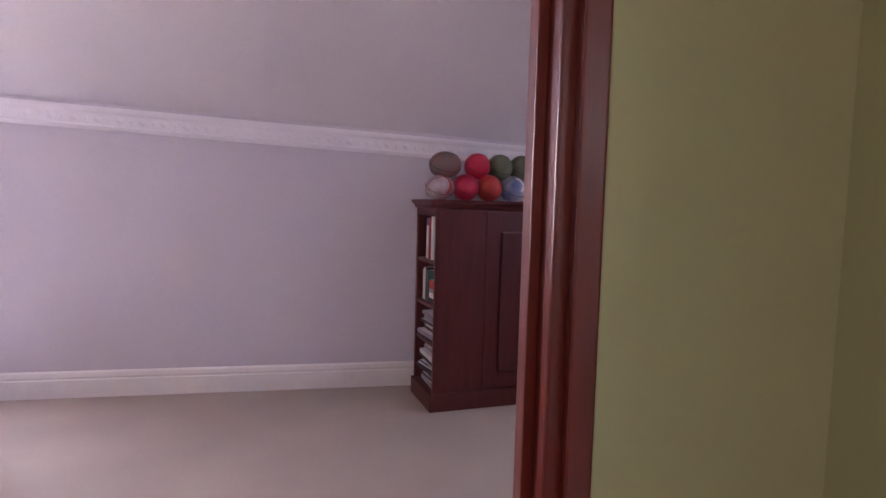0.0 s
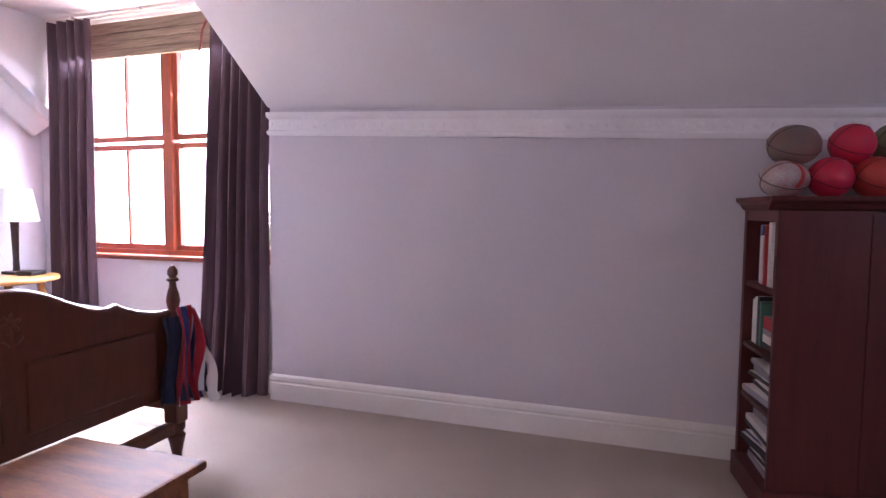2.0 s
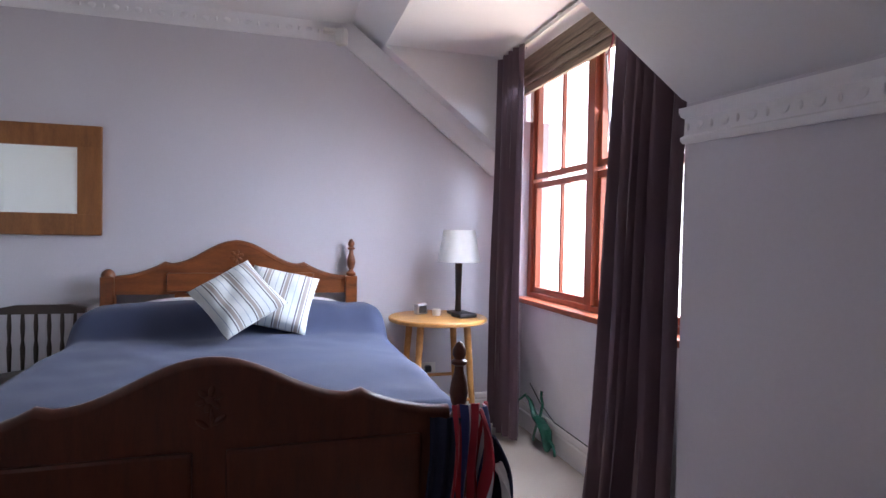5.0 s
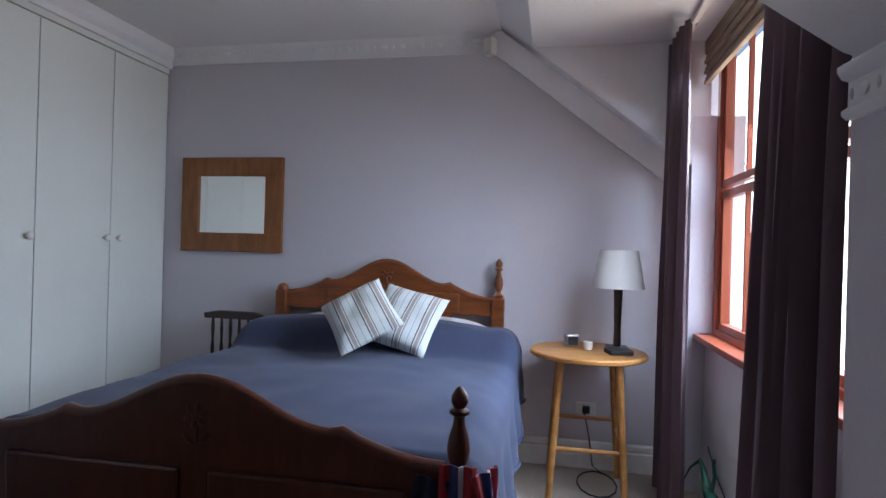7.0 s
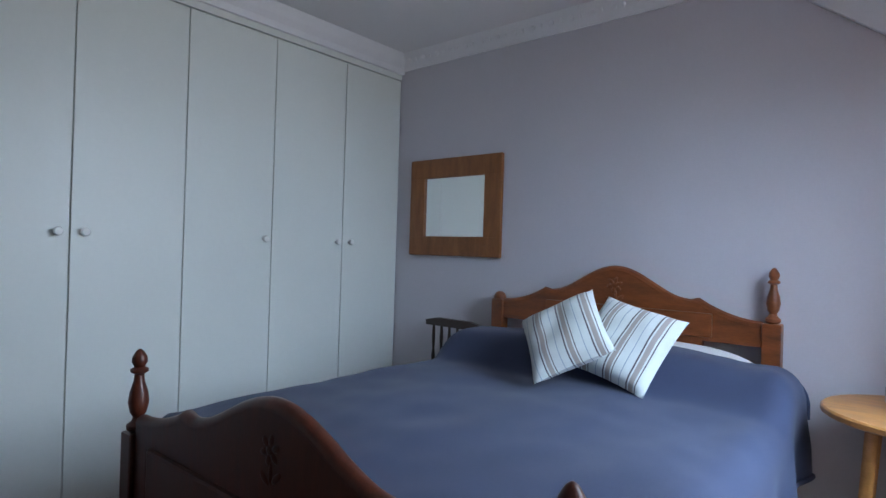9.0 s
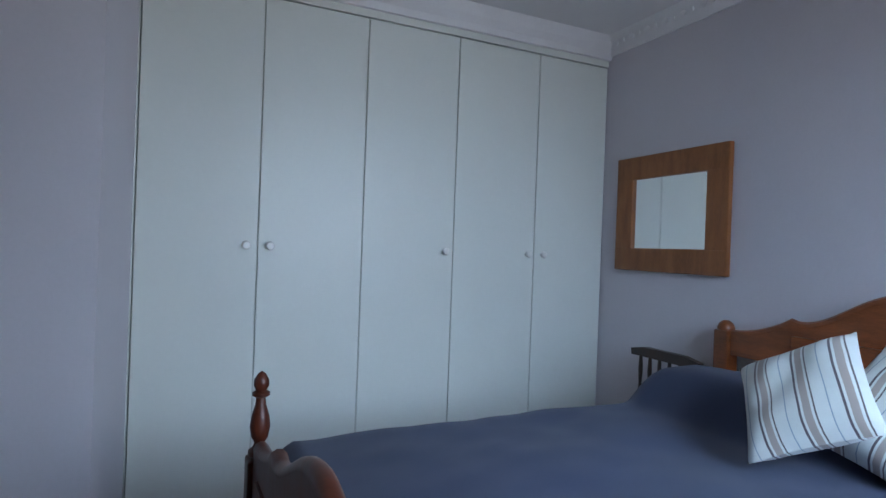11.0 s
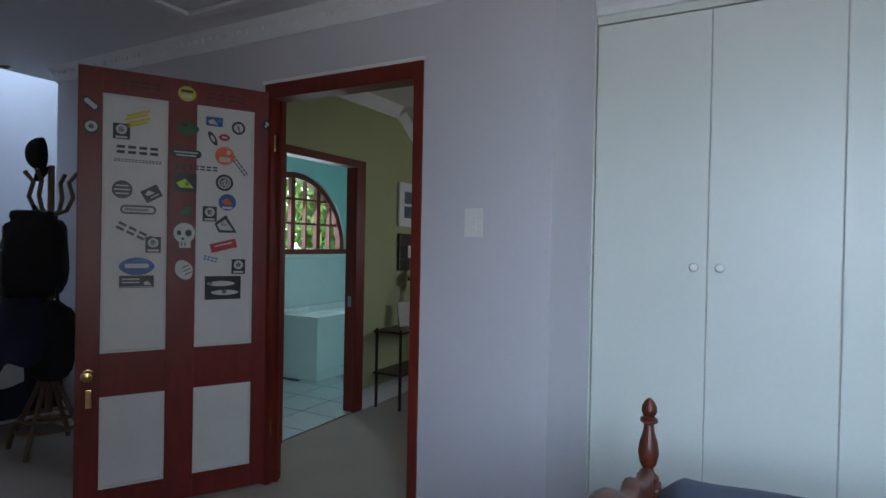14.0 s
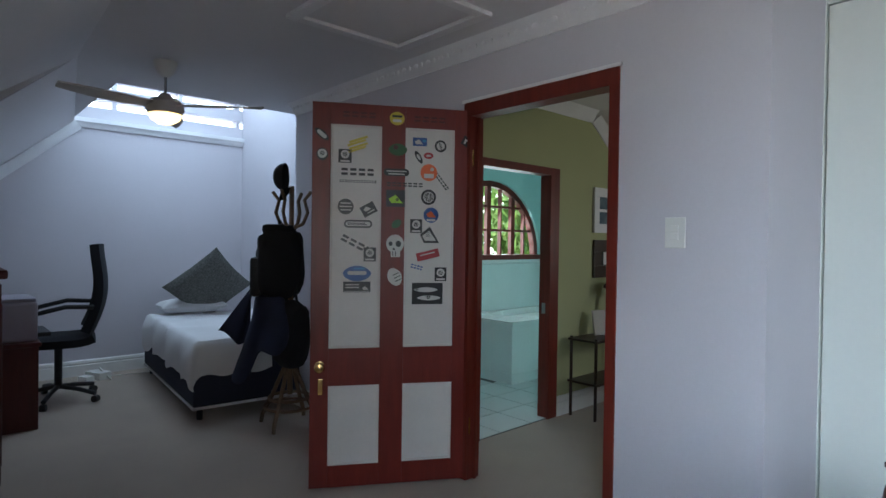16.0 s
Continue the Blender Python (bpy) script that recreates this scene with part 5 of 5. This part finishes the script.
sk(569, 273, 20, 22, "disc", "black", [("disc", 16, 16, 0, 1, "white"), ("disc", 8, 8, 0, 1, "black")])
sk(825, 244, 17, 17, "rect", "black", [("rect", 10, 3, 0, 2, "white"), ("rect", 3, 9, 2, -1, "white")], -30)
word(lx(632), 2.000, 0.185, 0.036, "dark", 4)
word(lx(757), 1.995, 0.185, 0.036, "dark", 4)

# ---- far end of the room: second bed ----
b2 = thing("single_bed", (2.42, 2.275, 0), "single bed with navy divan base and white rumpled cover", "bed", rz=-5)
part("divan_base", boxm(0, 1.88, -1.05, 0, 0.10, 0.37, 0.02), BEDBASE, b2)
part("base_trim", boxm(-0.004, 1.884, -1.054, 0.004, 0.085, 0.105, 0.003), SHEET, b2)
for x, y in ((0.06, -0.06), (0.06, -0.99), (1.82, -0.06), (1.82, -0.99)):
    part("leg", cyl((x, y, 0), (x, y, 0.09), 0.022), BLACK, b2)
part("mattress", boxm(0.01, 1.87, -1.04, -0.01, 0.37, 0.56, 0.04), SHEET, b2, "", True)


def cover2(u, v):
    x = -0.06 + 1.90 * u
    s = -1.14 + 1.24 * v
    z = 0.585 + 0.02 * noise.noise(Vector((x * 4, s * 4, 1)))
    dx, dy = max(0, 0.02 - x), max(0, s + 0.02)
    dn = max(0.0, dx * 3.2 + 0.0) + max(0.0, dy * 2.4)
    z -= min(dn, 0.33) + 0.05 * min(1, dn * 4) * noise.noise(Vector((x * 6, s * 6, 7)))
    return (max(x, -0.03 - 0.02 * math.sin(s * 14)), min(s, 0.03 + 0.02 * math.sin(x * 12)), z)


part("bedcover", grid_cloth(56, 44, cover2, 0.012), SHEET, b2, "rumpled white cotton cover", True)
pillow("bed_pillow", 0.62, 0.40, 0.14, SHEET, pose(4.12, 1.72, 0.665, 0, 0, 84), "white pillow at the head of the single bed", "pillow")
pillow("patterned_cushion", 0.62, 0.62, 0.17, CUSHION, pose(3.93, 1.62, 0.87, 0, 62, -2) @ pose(0, 0, 0, 0, 0, 45), "grey woven patterned cushion standing on one corner", "cushion")

# ---- office chair ----
oc = thing("office_chair", (3.68, 2.91, 0), "black high-backed office chair on a five-star base", "chair", rz=-10)
part("column", cyl((0, 0, 0.10), (0, 0, 0.48), 0.028), BLACK, oc, "", True)
part("seat", grid_cloth(12, 12, lambda u, v: (0.48 * (u - 0.5), 0.46 * (v - 0.5), 0.55 + 0.03 * (2 * v - 1) ** 4 - 0.03 * (2 * u - 1) ** 4), 0.07), CLOTHBLK, oc, "", True)
bm = grid_cloth(12, 16, lambda u, v: ((u - 0.5) * (0.46 - 0.16 * v ** 2), -0.25 - 0.10 * v - 0.05 * math.sin(v * 4) + 0.04 * (2 * u - 1) ** 2, 0.56 + 0.72 * v), 0.07)
part("backrest", bm, CLOTHBLK, oc, "", True)
for sx in (-1, 1):
    part("armrest", tube([(0.26 * sx, -0.24, 0.78), (0.28 * sx, -0.05, 0.79), (0.28 * sx, 0.15, 0.74), (0.27 * sx, 0.22, 0.64), (0.24 * sx, 0.16, 0.54)], 0.018), BLACK, oc, "", True)
for k in range(5):
    a = radians(72 * k + 20)
    lg = part("base_spoke", tube([(0, 0, 0.12), (0.17 * math.cos(a), 0.17 * math.sin(a), 0.10), (0.31 * math.cos(a), 0.31 * math.sin(a), 0.07)], 0.018), BLACK, oc, "", True)
    part("caster", cyl((0.31 * math.cos(a) - 0.02 * math.sin(a), 0.31 * math.sin(a) + 0.02 * math.cos(a), 0.028), (0.31 * math.cos(a) + 0.02 * math.sin(a), 0.31 * math.sin(a) - 0.02 * math.cos(a), 0.028), 0.028), BLACK, lg, "", True)

# ---- desk with printer ----
dk = thing("desk", (0, 0, 0), "dark red wooden desk under the slope", "desk")
part("desktop", boxm(2.90, 3.60, 3.12, 3.45, 0.58, 0.61, 0.006), CABRED, dk)
for x in (2.95, 3.52):
    part("side_panel", boxm(x, x + 0.03, 3.13, 3.41, 0, 0.58, 0.003), CABRED, dk)
pr = thing("printer", (3.22, 3.27, 0.61), "grey lilac printer on the desk", "printer")
part("housing", boxm(-0.24, 0.20, -0.14, 0.16, 0, 0.27, 0.02), GREYP, pr)
part("paper_tray", boxm(-0.20, 0.16, -0.22, -0.14, 0.02, 0.05, 0.004), BLACK, pr)
part("lid", boxm(-0.23, 0.19, -0.13, 0.15, 0.27, 0.295, 0.008), GREYP, pr)
ad = thing("power_box", (4.32, 2.50, 0), "white adapter boxes on the carpet by the wall", "adapter", rz=25)
part("box", boxm(-0.10, 0.10, -0.06, 0.06, 0, 0.07, 0.006), WHITEP, ad)
part("box", boxm(-0.06, 0.06, 0.08, 0.16, 0, 0.05, 0.006), WHITEP, ad)
part("tilted_sheet", boxm(-0.14, 0.06, -0.02, -0.008, 0.07, 0.09, 0.002, pose(0, 0, 0, 0, -30, 0)), WHITEP, ad)
part("wire", tube([(0.0, -0.06, 0.01), (-0.2, -0.35, 0.006), (-0.15, -0.55, 0.006), (0.02, -0.7, 0.006)], 0.004), WHITEP, ad)

# ---- coat stand with bags ----
cs = thing("coat_stand", (1.95, 1.76, 0), "tan bentwood coat stand behind the door", "coat stand")
part("pole", cyl((0, 0, 0.22), (0, 0, 1.72), 0.020, 0.018), RATTAN, cs, "", True)
for k in range(4):
    a = radians(90 * k + 35)
    c, s = math.cos(a), math.sin(a)
    part("leg", tube([(0.02 * c, 0.02 * s, 0.52), (0.05 * c, 0.05 * s, 0.40), (0.14 * c, 0.14 * s, 0.20), (0.215 * c, 0.215 * s, 0.06), (0.225 * c, 0.225 * s, 0.0)], 0.015), RATTAN, cs, "", True)
    part("hook", tube([(0.02 * c, 0.02 * s, 1.42), (0.09 * c, 0.09 * s, 1.45), (0.125 * c, 0.125 * s, 1.53), (0.10 * c, 0.10 * s, 1.62), (0.15 * c, 0.15 * s, 1.68)], 0.013), RATTAN, cs, "", True)
for z, r in ((0.20, 0.145), (0.14, 0.175)):
    part("ring", tube([(r * math.cos(2 * math.pi * k / 24), r * math.sin(2 * math.pi * k / 24), z) for k in range(25)], 0.011), RATTAN, cs, "", True)
cp = thing("baseball_cap", (2.02, 1.81, 1.73), "black baseball cap hooked by its strap on the coat stand", "cap", rz=-46)


def cap_pt(u, v):
    a, t = 2 * math.pi * u, v * math.pi / 2
    r = 0.085 * math.cos(t) ** 0.8
    return (r * math.cos(a) * 0.9 + 0.015, 0.085 * math.sin(t) - 0.03, r * math.sin(a) * 1.15 + 0.06)


part("crown", grid_cloth(24, 8, cap_pt, 0.004), CLOTHBLK, cp, "", True)
part("peak", grid_cloth(10, 8, lambda u, v: (0.15 * (u - 0.5) * (1 - 0.35 * v * v), -0.035 - 0.05 * math.sin(u * math.pi) * (1 - v) + 0.03 * v, -0.02 - 0.085 * v), 0.005), CLOTHBLK, cp, "", True)


def bag(name, at, size, material, label, category, rz, seed):
    """A slack square-shouldered bag body."""
    e = thing(name, at, label, category, rz=rz)
    bm = bmesh.new()
    bmesh.ops.create_icosphere(bm, subdivisions=4, radius=1.0)
    for v in bm.verts:
        p = v.co.copy()
        q = Vector([math.copysign(abs(c) ** 0.62, c) for c in p])
        f = 0.95 + 0.10 * noise.noise(p * 2.1 + Vector((seed, 0, 0))) + 0.05 * noise.noise(p * 6 + Vector((0, seed, 0)))
        v.co = Vector((q.x * size[0] * f, q.y * size[1] * f, q.z * size[2] * f))
    part("bag_body", bm, material, e, "", True)
    return e


bp = bag("backpack", (2.03, 1.80, 1.16), (0.19, 0.17, 0.27), CLOTHBLK, "large black and dark red backpack hanging on the coat stand", "backpack", -35, 2)
part("side_panel", boxm(0.10, 0.185, -0.11, 0.11, -0.12, 0.23, 0.03), PACKRED, bp, "dark red side panel", True)
part("front_pocket", boxm(-0.14, 0.11, 0.12, 0.195, -0.23, 0.05, 0.03), BLACK, bp, "", True)
part("lid", boxm(-0.12, 0.10, -0.10, 0.12, 0.21, 0.285, 0.035), CLOTHBLK, bp, "", True)
part("buckle_strap", tube([(0.16, 0.05, -0.08), (0.21, 0.07, -0.14), (0.215, 0.07, -0.24)], 0.010), BLACK, bp, "", True)
part("buckle_strap", tube([(0.16, 0.02, 0.10), (0.20, 0.03, 0.09), (0.22, 0.03, 0.06)], 0.009), BLACK, bp, "", True)
part("grab_loop", tube([(-0.04, 0.0, 0.26), (-0.03, 0.01, 0.31), (0.03, 0.01, 0.31), (0.04, 0.0, 0.26)], 0.010), BLACK, bp, "", True)


def drape_pt(u, v):
    a = -0.4 + 1.9 * math.pi * u
    r = 0.10 + 0.13 * v + 0.035 * math.sin(4 * a + 3 * v) * (0.3 + v)
    low = 0.46 + 0.16 * math.sin(1.3 * a + 0.5) + 0.05 * math.sin(5 * a)
    return (r * math.cos(a) * 1.15, r * math.sin(a) * 0.85, 0.93 - low * v)


jk = thing("raincoat", (2.04, 1.88, 0), "navy raincoat draped over the lower hooks of the stand", "raincoat")
part("cloth", grid_cloth(44, 18, drape_pt, 0.007), NAVY, jk, "", True)
part("hanging_flap", grid_cloth(12, 14, lambda u, v: (0.10 + 0.16 * v * u + 0.02 * math.sin(u * 8), 0.10 + 0.16 * v * u, 0.92 - 0.30 * v - 0.05 * math.sin(u * 5)), 0.007), NAVY, jk, "", True)
bk = bag("sports_bag", (1.90, 1.78, 0.66), (0.13, 0.11, 0.25), CLOTHBLK, "black sports bag hanging low on the coat stand", "bag", 20, 5)
part("strap", tube([(-0.05, 0.0, 0.2), (-0.03, 0.0, 0.42), (0.03, 0.0, 0.42), (0.05, 0.0, 0.2)], 0.010), BLACK, bk, "", True)

# ---- ceiling fan, hatch, detector ----
fn_ = thing("ceiling_fan", (2.01, 2.60, 0.08), "pale three-bladed ceiling fan with lit globe", "fan")
part("canopy", lathe([(0.018, 2.262), (0.045, 2.285), (0.066, 2.33), (0.070, ZC - 0.081)], 24), WHITEP, fn_, "", True)
part("downrod", cyl((0, 0, 2.12), (0, 0, 2.27), 0.009), STEEL, fn_, "", True)
part("motor", lathe([(0.10, 2.03), (0.112, 2.055), (0.108, 2.10), (0.075, 2.125), (0.045, 2.135), (0.03, 2.155), (0.012, 2.165)], 28), FANM, fn_, "", True)
part("globe", lathe([(0.004, 1.965), (0.045, 1.972), (0.085, 1.998), (0.098, 2.029)], 28), FANGLOW, fn_, "glowing warm glass globe", True)


def blade_pt(u, v):
    r = 0.09 + 0.53 * u
    w = 0.085 + 0.05 * math.sin(math.pi * min(1, u * 1.3)) - 0.05 * max(0, u - 0.8) * 5
    return (r, (v - 0.5) * w + 0.05 * u * u, 2.085 + 0.02 * (v - 0.5) - 0.01 * u)


for ang in (-26, 102, 220):
    bm = grid_cloth(16, 6, blade_pt, 0.010)
    bm.transform(pose(0, 0, 0, 0, 0, ang))
    part("blade", bm, FANM, fn_, "", True)
ht = thing("ceiling_hatch", (0, 0, ZC), "white framed loft hatch in the ceiling", "hatch")
HX0, HX1, HY0, HY1 = 0.12, 0.72, 1.76, 2.35
part("panel", boxm(HX0 + 0.01, HX1 - 0.01, HY0 + 0.01, HY1 - 0.01, -0.010, -0.003), CEIL, ht)
part("gap", boxm(HX0, HX1, HY0, HY1, -0.0035, -0.001), BLACK, ht)
for a in ((HX0 - 0.06, HX1 + 0.06, HY0 - 0.06, HY0), (HX0 - 0.06, HX1 + 0.06, HY1, HY1 + 0.06), (HX0 - 0.06, HX0, HY0, HY1), (HX1, HX1 + 0.06, HY0, HY1)):
    part("frame", boxm(a[0], a[1], a[2], a[3], -0.024, -0.0005, 0.006), MOULD, ht)
mo = thing("alarm_sensor", (XW + 0.095, YS - 0.06, 2.352), "white alarm sensor in the ceiling corner", "sensor", rz=-35)
part("housing", boxm(-0.02, 0.035, -0.03, 0.03, -0.05, 0.05, 0.012), WHITEP, mo, "", True)
part("lens", boxm(0.035, 0.04, -0.02, 0.02, -0.035, 0.01, 0.002), KNOBW, mo)
bs = thing("sensor_bracket", (XW + 0.06, YS - 0.12, 2.385), "white plastic bracket beside the alarm sensor", "bracket")
part("arm", boxm(0, 0.05, -0.05, 0.03, -0.012, 0.012, 0.004), WHITEP, bs)

# ---- lizard ornament under the window ----
lz_ = thing("lizard_ornament", (-2.83, 4.305, -0.02), "green glazed lizard ornament fixed low on the wall", "ornament")
lp_pts = [(-0.34, -0.10, 0.10), (-0.33, -0.06, 0.20), (-0.27, -0.03, 0.26), (-0.20, -0.03, 0.24), (-0.14, -0.03, 0.17), (-0.05, -0.03, 0.16), (0.02, -0.035, 0.13), (0.05, -0.04, 0.06), (0.05, -0.045, 0.035)]
part("body", tube(lp_pts, [0.003, 0.005, 0.008, 0.012, 0.020, 0.032, 0.034, 0.026, 0.012], 12), LIZARD, lz_, "", True)
for pts in ([(-0.07, -0.03, 0.18), (-0.06, -0.02, 0.26), (-0.08, -0.02, 0.30), (-0.075, -0.02, 0.33)], [(-0.10, -0.03, 0.15), (-0.10, -0.05, 0.08), (-0.11, -0.05, 0.04)], [(0.04, -0.03, 0.10), (0.10, -0.03, 0.08), (0.12, -0.03, 0.03)]):
    part("leg", tube(pts, 0.008, 8), LIZARD, lz_, "", True)
wk = thing("wall_cable", (0, 0, 0), "thin black cable along the skirting under the window", "cable")
part("wire", tube([(-3.12, 4.312, 0.30), (-2.97, 4.312, 0.22), (-2.8, 4.312, 0.165), (-2.3, 4.312, 0.158)], 0.003), BLACK, wk, "", True)

# ---- landing things ----


def picture(y, z, w, h, fw, fmat, pmat, label):
    e = thing("framed_picture", (XB, y, z), label, "picture", "pictures on the landing")
    for a in ((-w / 2, w / 2, -h / 2, -h / 2 + fw), (-w / 2, w / 2, h / 2 - fw, h / 2)):
        part("frame", boxm(-0.025, -0.002, a[0], a[1], a[2], a[3], 0.004), fmat, e)
    for a in ((-w / 2, -w / 2 + fw), (w / 2 - fw, w / 2)):
        part("frame", boxm(-0.024, -0.002, a[0], a[1], -h / 2 + fw, h / 2 - fw, 0.003), fmat, e)
    part("picture_sheet", boxm(-0.012, -0.003, -w / 2 + fw, w / 2 - fw, -h / 2 + fw, h / 2 - fw), pmat, e)
    return e


PICB = mat("blue_grey_print", (0.05, 0.10, 0.18), 0.4, var=0.4, scale=5, fine=30, bump=0.0, second=(0.16, 0.22, 0.24))
p1_ = picture(-0.59, 1.617, 0.46, 0.375, 0.075, MOULD, PICB, "white framed picture with two blue seascape prints")
part("mount_bar", boxm(-0.014, -0.011, -0.16, 0.16, -0.012, 0.012), MOULD, p1_)
p2_ = picture(-0.59, 1.213, 0.44, 0.315, 0.10, DARKWOOD, BLACK, "dark wooden frame with a small pale card")
part("card", boxm(-0.016, -0.011, -0.05, 0.07, -0.05, 0.055), SHEET, p2_)
st = thing("hall_table", (XB - 0.17, -0.29, 0), "dark two-tier narrow hall table", "table")
for z in (0.28, 0.605):
    part("shelf", boxm(-0.13, 0.13, -0.30, 0.30, z - 0.018, z, 0.004), DARKWOOD, st)
for x in (-0.11, 0.11):
    for y in (-0.28, 0.28):
        part("leg", cyl((x, y, 0), (x, y, 0.62), 0.012), DARKWOOD, st, "", True)
ev = thing("easel_frame", (XB - 0.15, -0.30, 0.605), "pale standing photo frame on the hall table", "photo frame", rz=-25)
part("frame", boxm(-0.008, 0.008, -0.07, 0.07, 0, 0.20, 0.003, pose(0, 0, 0, 0, 14, 0)), FANM, ev)
part("strut", cyl((0.06, 0, 0), (0.03, 0, 0.14), 0.004), FANM, ev)
vs_ = thing("dark_bowl", (XB - 0.13, -0.50, 0.605), "dark round flower arrangement on the hall table", "vase")
part("vase", lathe([(0.03, 0), (0.05, 0.06), (0.03, 0.14), (0.02, 0.30)], 14), DARKWOOD, vs_, "", True)
bm = bmesh.new()
rq = random.Random(3)
for k in range(40):
    r = bmesh.ops.create_icosphere(bm, subdivisions=1, radius=0.022)
    bmesh.ops.translate(bm, vec=(rq.gauss(0, 0.04), rq.gauss(0, 0.05), 0.38 + rq.gauss(0, 0.035)), verts=r["verts"])
part("dried_flower_head", bm, DARKWOOD, vs_)
rg = thing("dark_rug", (0.30, -0.85, 0), "dark red rug on the landing carpet", "rug")
part("rug_body", boxm(-0.38, 0.38, -0.40, 0.28, 0.0, 0.012, 0.004), PACKRED, rg)

# ---- bathroom things ----
tb2 = thing("bathtub", (1.66, -0.35, 0), "white panelled corner bathtub", "bathtub")
TX1, TY1 = XBW - 1.66 - 0.012, -2.0
part("apron", prism([(0, 0), (TX1, 0), (TX1, TY1), (0, TY1)], 0.0, 0.54, "xy"), TUBM, tb2)
part("skirting", prism([(-0.012, 0.012), (TX1, 0.012), (TX1, TY1), (-0.012, TY1)], 0.0, 0.10, "xy"), TUBM, tb2)
bm = bmesh.new()
N = 32
rings = []
for r, z in ((1.0, 0.54), (1.0, 0.597)):
    rings.append([bm.verts.new((x, y, z)) for x, y in [(-0.03 + (TX1 + 0.03) * (0.5 + 0.5 * max(-1, min(1, 1.42 * math.cos(2 * math.pi * k / N)))), 0.03 + (TY1 - 0.03) * (0.5 + 0.5 * max(-1, min(1, 1.42 * math.sin(2 * math.pi * k / N))))) for k in range(N)]])
for r, z in ((0.86, 0.600), (0.80, 0.57), (0.70, 0.20)):
    rings.append([bm.verts.new((TX1 / 2 + TX1 / 2 * r * math.cos(2 * math.pi * k / N), TY1 / 2 + TY1 / 2 * r * math.sin(2 * math.pi * k / N), z)) for k in range(N)])
for a, b in zip(rings, rings[1:]):
    for k in range(N):
        bm.faces.new((a[k], a[(k + 1) % N], b[(k + 1) % N], b[k]))
bm.faces.new(rings[-1])
bmesh.ops.recalc_face_normals(bm, faces=bm.faces)
part("rim", bm, TUBM, tb2, "", True)
bm = sweep([(0, 0), (0.02, 0), (0.03, 0.02), (0.03, 0.05), (0, 0.05)], (XBW, -2.6, 1.10), (XBW, 0.29, 1.10), (0, 0, 1), (-1, 0, 0))
setting("trim_bathroom", bm, TUBM, "white tile border under the bathroom window", "moulding")
bt = setting("floor_bathroom", boxm(XB - 0.0, XBW, -2.6, 1.2, 0.0, 0.004), GROUT, "dark grout under the bathroom tiles", "floor")
wt = setting("wall_tiles_bathroom", boxm(XBW - 0.006, XBW - 0.001, -2.6, 0.29, 0.0, 1.10), TILEW, "white glazed wall tile field", "wall")

# ---- outside ----
setting("ground", boxm(-400, 400, -400, 400, -3.3, -3.2), mat("dry_lawn", (0.10, 0.12, 0.05), 0.95, var=0.3, scale=0.4, fine=6, bump=0.3), "grass around the house", "ground")
setting("backdrop", boxm(-60, 14, 13.0, 13.1, -3.2, 12), glow("hazy_white_sky", (0.93, 0.97, 1.0), 4.0), "bright hazy sky beyond the dormer window", "backdrop")
setting("backdrop_garden", boxm(9.0, 9.1, -9, 3, -3.2, 7), glow("hazy_garden_sky", (0.95, 1.0, 0.85), 2.5), "bright sky beyond the garden trees", "backdrop")


def tree(name, x, y, h, r, seed, label, n=2400):
    e = thing(name, (x, y, -3.2), label, "tree")
    rr = random.Random(seed)
    part("trunk", tube([(0, 0, 0), (0.1, 0.05, h * 0.3), (0.0, 0.1, h * 0.55), (0.05, 0, h * 0.8)], [0.16, 0.12, 0.09, 0.03], 8), RATTAN, e, "", True)
    bm = bmesh.new()
    centres = [Vector((rr.gauss(0, r * 0.45), rr.gauss(0, r * 0.45), h * 0.7 + rr.gauss(0, r * 0.4))) for k in range(26)]
    for k in range(n):
        c = rr.choice(centres) + Vector((rr.gauss(0, 0.26), rr.gauss(0, 0.26), rr.gauss(0, 0.26)))
        s = rr.uniform(0.06, 0.13)
        m = Matrix.Translation(c) @ Euler((rr.uniform(0, 6), rr.uniform(0, 6), rr.uniform(0, 6))).to_matrix().to_4x4()
        q = [bm.verts.new(m @ Vector(p)) for p in ((-s, 0, 0), (0, s * 0.5, 0.01), (s, 0, 0), (0, -s * 0.5, 0.01))]
        bm.faces.new(q)
    part("crown", bm, GARDEN, e, "green leaves with gaps of sky")


tree("garden_tree", 4.5, -4.3, 7.0, 1.4, 1, "leafy green garden tree outside the bathroom")
tree("garden_tree", 5.3, -5.4, 7.4, 1.6, 2, "leafy green garden tree outside the bathroom", 2600)
tree("garden_tree", -6.6, 11.0, 4.6, 0.9, 4, "small leafy tree seen through the dormer window", 700)

# ---- floor tiles of the bathroom, last ----
tile_me = None
for i in range(5):
    for j in range(12):
        x0, y0 = XB + 0.004 + i * 0.333, -2.59 + j * 0.333
        if x0 + 0.33 > XBW or y0 + 0.33 > 1.2 or (x0 > 1.53 and y0 < -0.40) or (x0 + 0.33 > 1.86 and y0 > 0.1):
            continue
        if tile_me is None:
            bm = boxm(0, 0.322, 0, 0.322, 0.0, 0.006, 0.0015)
            tile_me = bpy.data.meshes.new("floor_tile")
            bm.to_mesh(tile_me)
            bm.free()
            tile_me.materials.append(TILEF)
        o = new("floor_tile", tile_me)
        o.location = (x0, y0, 0.003)
        o.parent = bt
